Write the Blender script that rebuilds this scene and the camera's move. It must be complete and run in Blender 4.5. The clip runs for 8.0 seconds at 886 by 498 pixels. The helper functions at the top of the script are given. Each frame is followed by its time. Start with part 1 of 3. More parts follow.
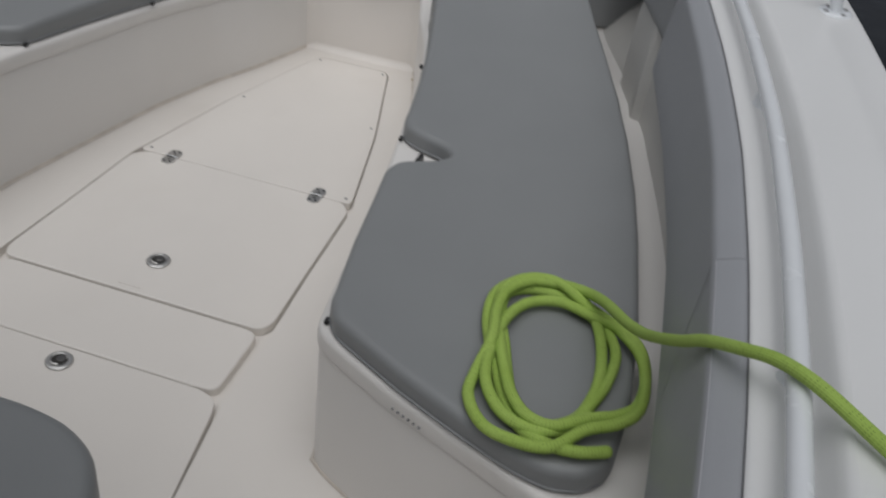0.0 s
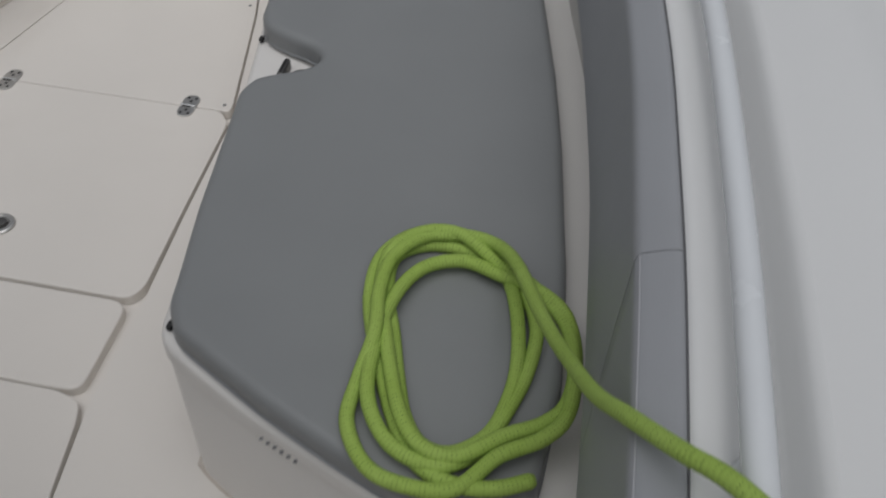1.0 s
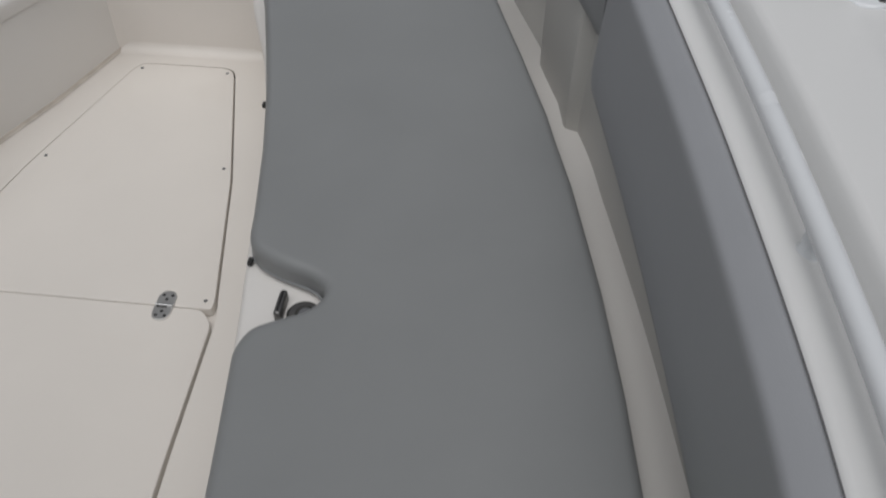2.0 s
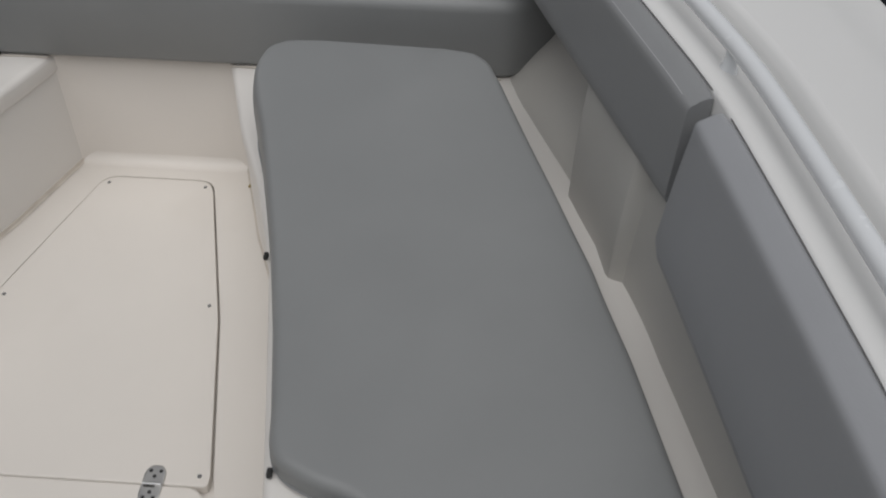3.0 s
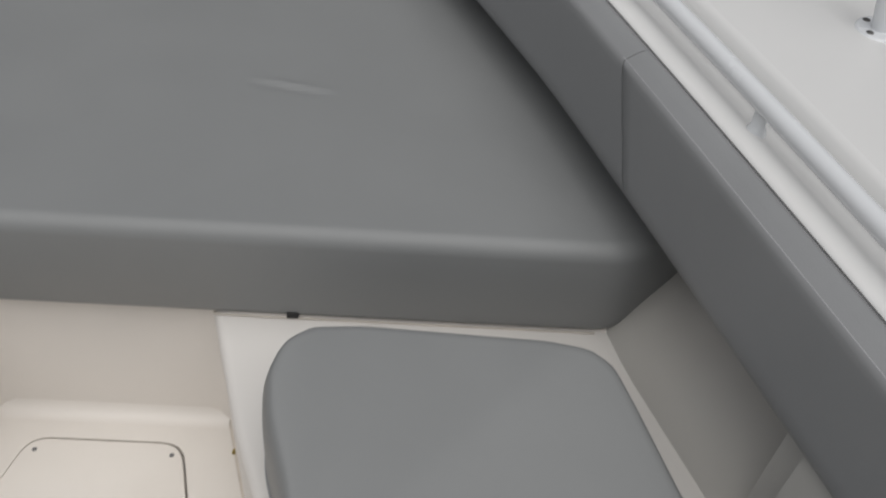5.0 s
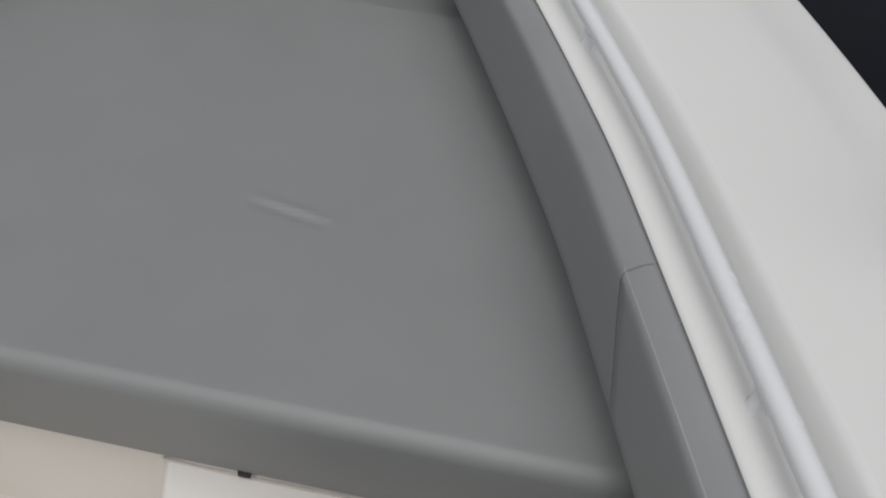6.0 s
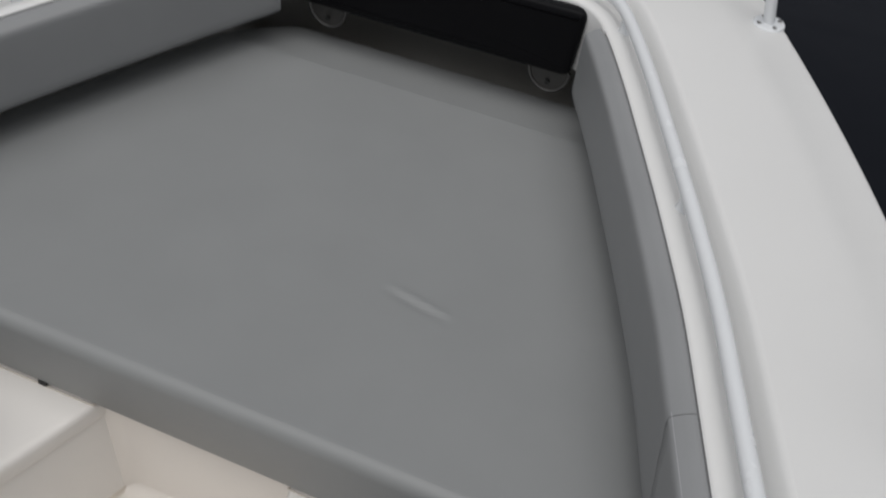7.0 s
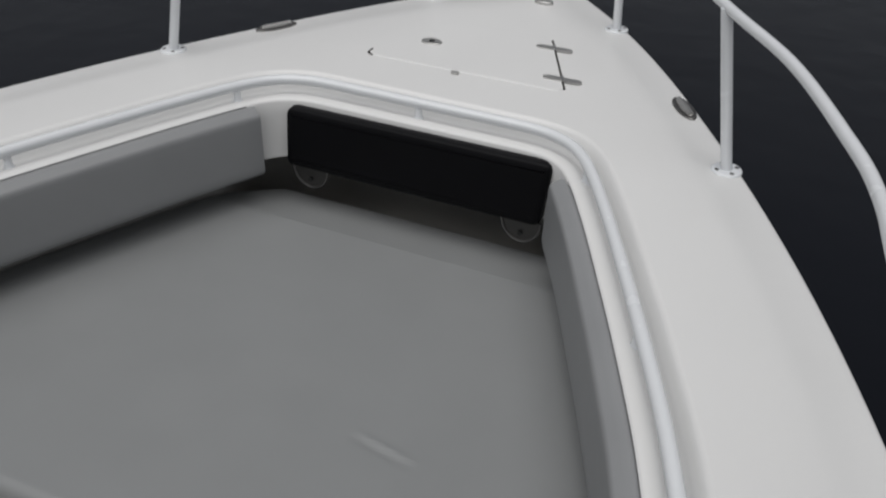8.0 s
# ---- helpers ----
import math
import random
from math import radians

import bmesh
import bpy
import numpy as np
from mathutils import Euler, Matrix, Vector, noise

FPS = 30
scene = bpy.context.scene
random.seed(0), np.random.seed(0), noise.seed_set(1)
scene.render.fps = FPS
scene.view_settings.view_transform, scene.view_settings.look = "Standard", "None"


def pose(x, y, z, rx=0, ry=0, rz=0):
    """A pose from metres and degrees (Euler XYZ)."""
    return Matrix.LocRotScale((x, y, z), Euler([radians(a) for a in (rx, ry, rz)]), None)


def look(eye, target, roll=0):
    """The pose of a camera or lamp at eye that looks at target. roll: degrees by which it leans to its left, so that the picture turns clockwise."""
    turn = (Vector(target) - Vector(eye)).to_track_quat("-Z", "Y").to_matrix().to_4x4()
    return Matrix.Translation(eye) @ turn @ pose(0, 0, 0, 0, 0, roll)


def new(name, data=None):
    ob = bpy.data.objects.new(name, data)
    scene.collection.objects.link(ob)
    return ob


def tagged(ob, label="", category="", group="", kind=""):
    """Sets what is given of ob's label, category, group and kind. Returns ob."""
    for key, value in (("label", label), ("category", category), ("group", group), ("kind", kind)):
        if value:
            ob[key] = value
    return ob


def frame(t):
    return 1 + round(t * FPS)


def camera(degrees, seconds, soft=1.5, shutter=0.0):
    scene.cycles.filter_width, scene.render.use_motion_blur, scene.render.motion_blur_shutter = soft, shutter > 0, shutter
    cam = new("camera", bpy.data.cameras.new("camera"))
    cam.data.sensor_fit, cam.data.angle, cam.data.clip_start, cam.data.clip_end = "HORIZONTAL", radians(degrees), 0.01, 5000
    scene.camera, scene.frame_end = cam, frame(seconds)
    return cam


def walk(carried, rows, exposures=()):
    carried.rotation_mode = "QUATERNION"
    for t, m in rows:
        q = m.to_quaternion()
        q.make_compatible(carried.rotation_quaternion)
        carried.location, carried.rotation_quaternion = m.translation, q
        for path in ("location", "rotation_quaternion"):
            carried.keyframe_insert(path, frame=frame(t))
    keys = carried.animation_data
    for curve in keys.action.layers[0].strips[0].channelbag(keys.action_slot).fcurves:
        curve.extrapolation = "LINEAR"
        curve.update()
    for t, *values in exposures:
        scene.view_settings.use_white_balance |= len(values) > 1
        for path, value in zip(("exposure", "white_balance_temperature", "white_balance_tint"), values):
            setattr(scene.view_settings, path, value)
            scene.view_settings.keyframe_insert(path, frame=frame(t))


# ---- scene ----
cam = camera(50.1, 8.0, soft=1.9, shutter=0.3)
PATH = [
    (0, (1.068, -0.915, 1.431), (0.702, 0.675, 0.274), 7.6),
    (0.3, (1.075, -0.827, 1.423), (0.803, 0.705, 0.167), 6.8),
    (0.5, (1.078, -0.692, 1.364), (0.791, 0.802, 0.065), 5.1),
    (0.8, (1.108, -0.533, 1.397), (0.844, 0.855, -0.020), 3.5),
    (1, (1.112, -0.453, 1.372), (0.868, 0.898, -0.082), 1.7),
    (1.5, (1.037, -0.26, 1.425), (0.845, 1.109, -0.021), 1.6),
    (1.8, (0.976, -0.139, 1.432), (0.791, 1.264, 0.019), -0.1),
    (2, (0.946, -0.059, 1.425), (0.761, 1.347, 0.016), -0.6),
    (2.2, (0.922, 0.015, 1.448), (0.736, 1.434, 0.051), -0.6),
    (3.3, (0.674, 0.333, 1.456), (0.679, 1.794, 0.09), 1.3),
    (3.5, (0.61, 0.405, 1.459), (0.65, 1.873, 0.101), 1.0),
    (4, (0.546, 0.614, 1.445), (0.59, 2.1, 0.106), 1.7),
    (4.5, (0.529, 0.824, 1.428), (0.533, 2.321, 0.102), 3.9),
    (5, (0.49, 1.012, 1.41), (0.578, 2.461, 0.034), 5.5),
    (5.2, (0.51, 1.077, 1.417), (0.617, 2.542, 0.059), 5.4),
    (6.3, (0.708, 1.376, 1.586), (0.419, 2.752, 0.164), 5.2),
    (6.5, (0.717, 1.308, 1.717), (0.433, 2.684, 0.293), 7.8),
    (6.7, (0.754, 1.295, 1.765), (0.334, 2.624, 0.331), 6.5),
    (7, (0.718, 1.225, 1.783), (0.247, 2.595, 0.404), 5.7),
    (7.2, (0.771, 1.194, 1.818), (0.238, 2.610, 0.510), 3.9),
    (7.5, (0.824, 1.183, 1.829), (0.241, 2.632, 0.579), 3.0),
    (8, (0.855, 1.225, 1.771), (0.225, 2.77, 0.669), 2.4),
]
walk(cam, [(t, look(eye, target, roll)) for t, eye, target, roll in PATH],
     [(0.0, -0.22, 6250, 10), (0.6, -0.30, 6250, 10), (1.0, -0.32, 6250, 10), (2.0, -0.20, 6350, 10), (3.5, -0.17, 6450, 10), (4.0, -0.18, 6480, 10), (5.0, -0.02, 6500, 10), (6.5, 0.0, 6450, 10), (8.0, -0.05, 6450, 10)])

# ---------- world and light: a bright overcast day ----------
world = bpy.data.worlds.new("overcast_sky")
scene.world = world
world.use_nodes = True
wn = world.node_tree
wn.nodes.clear()
sky = wn.nodes.new("ShaderNodeTexSky")
sky.sky_type, sky.sun_disc = "NISHITA", False
sky.sun_elevation, sky.sun_rotation = radians(75), radians(180)
sky.dust_density, sky.air_density = 4.0, 1.0
hs = wn.nodes.new("ShaderNodeHueSaturation")
hs.inputs["Saturation"].default_value = 0.22
bg = wn.nodes.new("ShaderNodeBackground")
bg.inputs["Strength"].default_value = 0.055
wo = wn.nodes.new("ShaderNodeOutputWorld")
wn.links.new(sky.outputs[0], hs.inputs["Color"])
wn.links.new(hs.outputs[0], bg.inputs["Color"])
wn.links.new(bg.outputs[0], wo.inputs["Surface"])
sun = new("sun", bpy.data.lights.new("sun", "SUN"))
sun.data.energy, sun.data.angle, sun.data.color = 1.75, radians(70), (1.0, 0.985, 0.965)
sun.matrix_world = look((0, 0, 10), (0.2, 4.0, 0))   # from astern, high
scene.view_settings.exposure = 0.0


# ---------- materials ----------
def material(name, color, rough=0.4, metal=0.0, vary=0.06, scale=6.0, grain=0.0, grain_scale=300.0, dirt=0.0, dirt_color=(0.3, 0.27, 0.22), coat=0.0, wave=0.0, wave_scale=4.0, spec=0.5):
    m = bpy.data.materials.new(name)
    m.use_nodes = True
    t = m.node_tree
    p = t.nodes["Principled BSDF"]
    p.inputs["Roughness"].default_value, p.inputs["Metallic"].default_value = rough, metal
    p.inputs["Coat Weight"].default_value = coat
    p.inputs["Specular IOR Level"].default_value = spec
    tc = t.nodes.new("ShaderNodeTexCoord")
    n1 = t.nodes.new("ShaderNodeTexNoise")
    n1.inputs["Scale"].default_value, n1.inputs["Detail"].default_value = scale, 6
    t.links.new(tc.outputs["Object"], n1.inputs["Vector"])
    ramp = t.nodes.new("ShaderNodeMix")
    ramp.data_type = "RGBA"
    lo = tuple(c * (1 - vary) for c in color) + (1,)
    hi = tuple(min(1, c * (1 + vary)) for c in color) + (1,)
    ramp.inputs[6].default_value, ramp.inputs[7].default_value = lo, hi
    t.links.new(n1.outputs["Fac"], ramp.inputs[0])
    col = ramp.outputs[2]
    if dirt > 0:
        n2 = t.nodes.new("ShaderNodeTexNoise")
        n2.inputs["Scale"].default_value, n2.inputs["Detail"].default_value, n2.inputs["Distortion"].default_value = scale * 0.45, 9, 1.2
        t.links.new(tc.outputs["Object"], n2.inputs["Vector"])
        mr = t.nodes.new("ShaderNodeMapRange")
        mr.inputs["From Min"].default_value, mr.inputs["From Max"].default_value = 0.55, 0.8
        mr.inputs["To Max"].default_value = dirt
        t.links.new(n2.outputs["Fac"], mr.inputs["Value"])
        mx = t.nodes.new("ShaderNodeMix")
        mx.data_type = "RGBA"
        mx.inputs[7].default_value = dirt_color + (1,)
        t.links.new(mr.outputs[0], mx.inputs[0])
        t.links.new(col, mx.inputs[6])
        col = mx.outputs[2]
    t.links.new(col, p.inputs["Base Color"])
    rr = t.nodes.new("ShaderNodeMapRange")
    rr.inputs["To Min"].default_value, rr.inputs["To Max"].default_value = max(0.02, rough - 0.08), min(1, rough + 0.08)
    t.links.new(n1.outputs["Fac"], rr.inputs["Value"])
    t.links.new(rr.outputs[0], p.inputs["Roughness"])
    prev = None
    for amount, size, dist in ((grain, grain_scale, 0.001), (wave, wave_scale, 0.01)):
        if amount > 0:
            g = t.nodes.new("ShaderNodeTexNoise")
            g.inputs["Scale"].default_value, g.inputs["Detail"].default_value = size, 3
            t.links.new(tc.outputs["Object"], g.inputs["Vector"])
            b = t.nodes.new("ShaderNodeBump")
            b.inputs["Strength"].default_value, b.inputs["Distance"].default_value = amount, dist
            t.links.new(g.outputs["Fac"], b.inputs["Height"])
            if prev:
                t.links.new(prev.outputs[0], b.inputs["Normal"])
            prev = b
    if prev:
        t.links.new(prev.outputs[0], p.inputs["Normal"])
    return m


# liner gelcoat is coloured darker to carry the shade below the bolsters
LINER_SHADED = material("shaded_liner_gelcoat", (0.51, 0.50, 0.475), 0.42, vary=0.05, scale=5, grain=0.12, grain_scale=160, dirt=0.22, dirt_color=(0.42, 0.39, 0.35))
GEL = material("white_gelcoat", (0.735, 0.735, 0.728), 0.32, vary=0.03, scale=3, grain=0.05, grain_scale=90, dirt=0.10, dirt_color=(0.55, 0.55, 0.53))
CREAM = material("cream_gelcoat", (0.74, 0.70, 0.655), 0.42, vary=0.035, scale=4, grain=0.05, grain_scale=200, dirt=0.16, dirt_color=(0.55, 0.48, 0.40))
CREAM2 = material("seat_gelcoat", (0.735, 0.712, 0.682), 0.38, vary=0.03, scale=4, grain=0.05, grain_scale=200, dirt=0.12, dirt_color=(0.58, 0.52, 0.45))
FLOORM = material("moulded_floor_gelcoat", (0.725, 0.686, 0.638), 0.5, vary=0.03, scale=5, grain=0.22, grain_scale=420, dirt=0.14, dirt_color=(0.52, 0.46, 0.39))
VINYL = material("grey_vinyl", (0.234, 0.241, 0.243), 0.48, vary=0.05, scale=7, grain=0.25, grain_scale=520, dirt=0.10, dirt_color=(0.30, 0.30, 0.30), wave=0.22, wave_scale=5)
VINYL2 = material("grey_bolster_vinyl", (0.258, 0.264, 0.270), 0.45, vary=0.05, scale=8, grain=0.25, grain_scale=520, dirt=0.08, dirt_color=(0.36, 0.36, 0.36), wave=0.12, wave_scale=9)
VINYL4 = material("light_grey_bolster_vinyl", (0.315, 0.323, 0.340), 0.42, vary=0.05, scale=8, grain=0.25, grain_scale=520, dirt=0.08, dirt_color=(0.36, 0.36, 0.36), wave=0.12, wave_scale=9)
BLACKV = material("black_vinyl", (0.004, 0.004, 0.005), 0.5, vary=0.2, scale=10, grain=0.2, grain_scale=500, wave=0.15, wave_scale=6, spec=0.12)
STEEL = material("polished_steel", (0.55, 0.55, 0.55), 0.30, metal=1.0, vary=0.08, scale=40)
DULL = material("brushed_steel", (0.66, 0.65, 0.63), 0.42, metal=1.0, vary=0.12, scale=60)
TUBE = material("white_coated_tube", (0.74, 0.76, 0.78), 0.25, vary=0.02, scale=20, coat=0.3)
DARK = material("dark_gap", (0.035, 0.033, 0.03), 0.8, vary=0.2, scale=30)
STITCH = material("stitch_thread", (0.40, 0.40, 0.42), 0.8, vary=0.1, scale=200)
RUB = material("black_rubber", (0.02, 0.02, 0.02), 0.7, vary=0.2, scale=40)
CAULK = material("grimy_sealant", (0.58, 0.53, 0.47), 0.7, vary=0.25, scale=25, dirt=0.4, dirt_color=(0.62, 0.55, 0.47))
DSTEEL = material("tarnished_steel", (0.20, 0.195, 0.19), 0.45, metal=1.0, vary=0.2, scale=50)
BRACKET = material("weathered_bracket_steel", (0.11, 0.108, 0.105), 0.5, metal=1.0, vary=0.2, scale=50)
WELT = material("dark_grey_welt", (0.13, 0.13, 0.135), 0.6, vary=0.2, scale=60)
INK = material("faded_ink", (0.16, 0.16, 0.16), 0.8, vary=0.2, scale=80)


def water_material():
    m = bpy.data.materials.new("dark_water")
    m.use_nodes = True
    t = m.node_tree
    p = t.nodes["Principled BSDF"]
    p.inputs["Base Color"].default_value = (0.006, 0.007, 0.010, 1)
    p.inputs["Roughness"].default_value = 0.10
    p.inputs["Specular IOR Level"].default_value = 0.3
    p.inputs["IOR"].default_value = 1.33
    tc = t.nodes.new("ShaderNodeTexCoord")
    prev = None
    for sc, st in ((0.5, 0.10), (3.0, 0.05)):
        n = t.nodes.new("ShaderNodeTexNoise")
        n.inputs["Scale"].default_value, n.inputs["Detail"].default_value = sc, 4
        t.links.new(tc.outputs["Object"], n.inputs["Vector"])
        b = t.nodes.new("ShaderNodeBump")
        b.inputs["Strength"].default_value, b.inputs["Distance"].default_value = st, 0.15
        t.links.new(n.outputs["Fac"], b.inputs["Height"])
        if prev:
            t.links.new(prev.outputs[0], b.inputs["Normal"])
        prev = b
    t.links.new(prev.outputs[0], p.inputs["Normal"])
    return m


WATER = water_material()


def rope_material():
    """Lime braided rope: u runs along it in metres, v once round it."""
    m = bpy.data.materials.new("lime_braid")
    m.use_nodes = True
    t = m.node_tree
    p = t.nodes["Principled BSDF"]
    p.inputs["Roughness"].default_value = 0.8
    uv = t.nodes.new("ShaderNodeUVMap")
    sep = t.nodes.new("ShaderNodeSeparateXYZ")
    t.links.new(uv.outputs[0], sep.inputs[0])

    def math_node(op, a, b):
        n = t.nodes.new("ShaderNodeMath")
        n.operation = op
        for k, v in enumerate((a, b)):
            if v is None:
                continue
            if isinstance(v, (int, float)):
                n.inputs[k].default_value = v
            else:
                t.links.new(v, n.inputs[k])
        return n.outputs[0]

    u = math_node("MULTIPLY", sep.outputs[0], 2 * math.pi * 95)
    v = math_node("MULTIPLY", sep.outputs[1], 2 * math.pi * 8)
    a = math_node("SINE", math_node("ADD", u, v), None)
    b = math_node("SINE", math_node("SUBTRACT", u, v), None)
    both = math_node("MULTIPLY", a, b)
    hole_shade = t.nodes.new("ShaderNodeMapRange")
    hole_shade.inputs["From Min"].default_value, hole_shade.inputs["From Max"].default_value = 0.42, 0.85
    t.links.new(both, hole_shade.inputs["Value"])
    tc = t.nodes.new("ShaderNodeTexCoord")
    n = t.nodes.new("ShaderNodeTexNoise")
    n.inputs["Scale"].default_value, n.inputs["Detail"].default_value = 14, 5
    t.links.new(tc.outputs["Object"], n.inputs["Vector"])
    base = t.nodes.new("ShaderNodeMix")
    base.data_type = "RGBA"
    base.inputs[6].default_value, base.inputs[7].default_value = (0.29, 0.43, 0.06, 1), (0.40, 0.55, 0.13, 1)
    t.links.new(n.outputs["Fac"], base.inputs[0])
    # dark green paints the shade into the braid's holes, broken up by noise
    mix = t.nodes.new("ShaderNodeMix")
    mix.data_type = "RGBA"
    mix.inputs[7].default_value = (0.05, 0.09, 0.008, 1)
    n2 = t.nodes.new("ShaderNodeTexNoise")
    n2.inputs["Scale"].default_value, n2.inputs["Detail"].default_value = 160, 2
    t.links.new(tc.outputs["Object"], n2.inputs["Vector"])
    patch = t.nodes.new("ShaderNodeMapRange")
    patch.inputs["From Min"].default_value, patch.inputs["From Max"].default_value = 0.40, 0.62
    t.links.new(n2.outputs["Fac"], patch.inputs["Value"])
    t.links.new(math_node("MULTIPLY", math_node("MULTIPLY", hole_shade.outputs[0], patch.outputs[0]), 0.75), mix.inputs[0])
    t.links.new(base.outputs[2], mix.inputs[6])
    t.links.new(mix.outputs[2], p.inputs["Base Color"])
    bp = t.nodes.new("ShaderNodeBump")
    bp.inputs["Strength"].default_value, bp.inputs["Distance"].default_value = 0.30, 0.0012
    bp.invert = True
    t.links.new(both, bp.inputs["Height"])
    t.links.new(bp.outputs[0], p.inputs["Normal"])
    return m


ROPE = rope_material()


# ---------- building helpers ----------
def mesh_of(name, bm, mat, angle=38):
    me = bpy.data.meshes.new(name)
    bmesh.ops.recalc_face_normals(bm, faces=bm.faces)
    bm.to_mesh(me)
    bm.free()
    me.materials.append(mat)
    for f in me.polygons:
        f.use_smooth = True
    me.set_sharp_from_angle(angle=radians(angle))
    return me


def part(name, bm, mat, parent=None, label="", angle=38):
    ob = new(name, mesh_of(name, bm, mat, angle))
    if parent:
        ob.parent = parent
    if label:
        ob["label"] = label
    return ob


def thing(name, label, category, group="", kind=""):
    return tagged(new(name), label, category, group, kind)


def resample(pts, step, closed=False):
    p = np.array(pts, float)
    if closed:
        p = np.vstack([p, p[:1]])
    d = np.r_[0, np.cumsum(np.linalg.norm(np.diff(p, axis=0), axis=1))]
    n = max(2, int(round(d[-1] / step)) + 1)
    s = np.linspace(0, d[-1], n)
    out = np.stack([np.interp(s, d, p[:, k]) for k in range(p.shape[1])], 1)
    return out[:-1] if closed else out


def soften(p, k, closed=False):
    """Moving average over k neighbours on both sides."""
    n = len(p)
    out = np.zeros_like(p)
    for j in range(-k, k + 1):
        idx = (np.arange(n) + j) % n if closed else np.clip(np.arange(n) + j, 0, n - 1)
        out += p[idx]
    out /= 2 * k + 1
    if not closed:
        for i in range(k):
            w = i
            out[i] = p[max(0, i - w) : i + w + 1].mean(0)
            out[n - 1 - i] = p[n - 1 - i - w : n - i + w].mean(0)
    return out


def rounded(pts, step, k):
    return soften(resample(pts, step, True), k, True)


def normals2(p, closed=False):
    """Unit normals to the right of the way along p."""
    if closed:
        d = np.roll(p, -1, 0) - np.roll(p, 1, 0)
    else:
        d = np.gradient(p, axis=0)
    d = d / np.maximum(np.linalg.norm(d, axis=1, keepdims=True), 1e-9)
    return np.stack([d[:, 1], -d[:, 0]], 1)


def rings(bm, loops, closed=True, cap0=False, cap1=False):
    vs = [[bm.verts.new(v) for v in loop] for loop in loops]
    for a, b in zip(vs, vs[1:]):
        n = len(a)
        for i in range(n if closed else n - 1):
            j = (i + 1) % n
            bm.faces.new((a[i], a[j], b[j], b[i]))
    if cap0:
        bm.faces.new(vs[0][::-1])
    if cap1:
        bm.faces.new(vs[-1])
    return vs


def ccw(p):
    x, y = p[:, 0], p[:, 1]
    return p if np.sum(x * np.roll(y, -1) - np.roll(x, -1) * y) > 0 else p[::-1]


def slab(outline, z0, z1, r=0.004, rb=0.0, seg=4, bm=None, crown=0.0):
    """A slab over a closed outline, its top edge rounded by r and its bottom edge by rb."""
    bm = bm or bmesh.new()
    p = ccw(np.array(outline, float))
    n = normals2(p, True)
    loops = []
    lv = []
    if rb > 0:
        for k in range(seg + 1):
            a = math.pi / 2 * k / seg
            lv.append((rb * (1 - math.sin(a)), z0 + rb * (1 - math.cos(a))))
    else:
        lv.append((0, z0))
    for k in range(seg + 1):
        a = math.pi / 2 * k / seg
        lv.append((r * (1 - math.cos(a)), z1 - r + r * math.sin(a)))
    lv.append((r + max(0.003, r * 0.4), z1 + crown * 0.3))
    for inset, z in lv:
        q = p - n * inset
        loops.append([(x, y, z) for x, y in q])
    rings(bm, loops, True, True, True)
    return bm


def box(c, s, r=0.003, bm=None, seg=2):
    bm = bm or bmesh.new()
    got = bmesh.ops.create_cube(bm, size=1.0, matrix=Matrix.Translation(c) @ Matrix.Diagonal((*s, 1)))
    if r > 0:
        es = {e for v in got["verts"] for e in v.link_edges}
        bmesh.ops.bevel(bm, geom=list(es), offset=r, segments=seg, affect="EDGES", profile=0.5)
    return bm


def tube(pts, r, seg=12, bm=None, uv=False, caps=True, taper=0.0, thin=None):
    """A round tube along 3D points."""
    bm = bm or bmesh.new()
    P = [Vector(p) for p in pts]
    lay = bm.loops.layers.uv.new("UVMap") if uv else None
    up = Vector((0, 0, 1))
    vs, L, total = [], [], 0.0
    prev_n = None
    for i, p in enumerate(P):
        d = (P[min(i + 1, len(P) - 1)] - P[max(i - 1, 0)]).normalized()
        if prev_n is None:
            a = d.cross(up)
            if a.length < 0.05:
                a = d.cross(Vector((1, 0, 0)))
            a.normalize()
        else:
            a = (prev_n - d * prev_n.dot(d)).normalized()
        prev_n = a
        b = d.cross(a)
        if i:
            total += (p - P[i - 1]).length
        L.append(total)
        rr = thin[i] if thin else r
        if taper and i in (0, len(P) - 1):
            rr = r * (1 - taper)
        vs.append([bm.verts.new(p + (a * math.cos(2 * math.pi * k / seg) + b * math.sin(2 * math.pi * k / seg)) * rr) for k in range(seg)])
    for i in range(len(P) - 1):
        for k in range(seg):
            j = (k + 1) % seg
            f = bm.faces.new((vs[i][k], vs[i][j], vs[i + 1][j], vs[i + 1][k]))
            if uv:
                for lp, (uu, vv) in zip(f.loops, ((L[i], k / seg), (L[i], (k + 1) / seg), (L[i + 1], (k + 1) / seg), (L[i + 1], k / seg))):
                    lp[lay].uv = (uu, vv)
    if caps:
        bm.faces.new(vs[0][::-1])
        bm.faces.new(vs[-1])
    return bm


def disc(c, r, h, seg=24, bm=None, sx=1.0, sy=1.0, rz=0.0, edge=0.002):
    """A flat round or oval plate with a rounded rim, standing on c."""
    bm = bm or bmesh.new()
    lv = ((r, 0), (r, h - edge), (r - edge * 0.6, h - edge * 0.3), (r - edge, h), (r - edge * 2, h))
    ca, sa = math.cos(rz), math.sin(rz)
    loops = []
    for rr, z in lv:
        loop = []
        for k in range(seg):
            a = 2 * math.pi * k / seg
            x, y = rr * math.cos(a) * sx, rr * math.sin(a) * sy
            loop.append((c[0] + ca * x - sa * y, c[1] + sa * x + ca * y, c[2] + z))
        loops.append(loop)
    rings(bm, loops, True, True, True)
    return bm


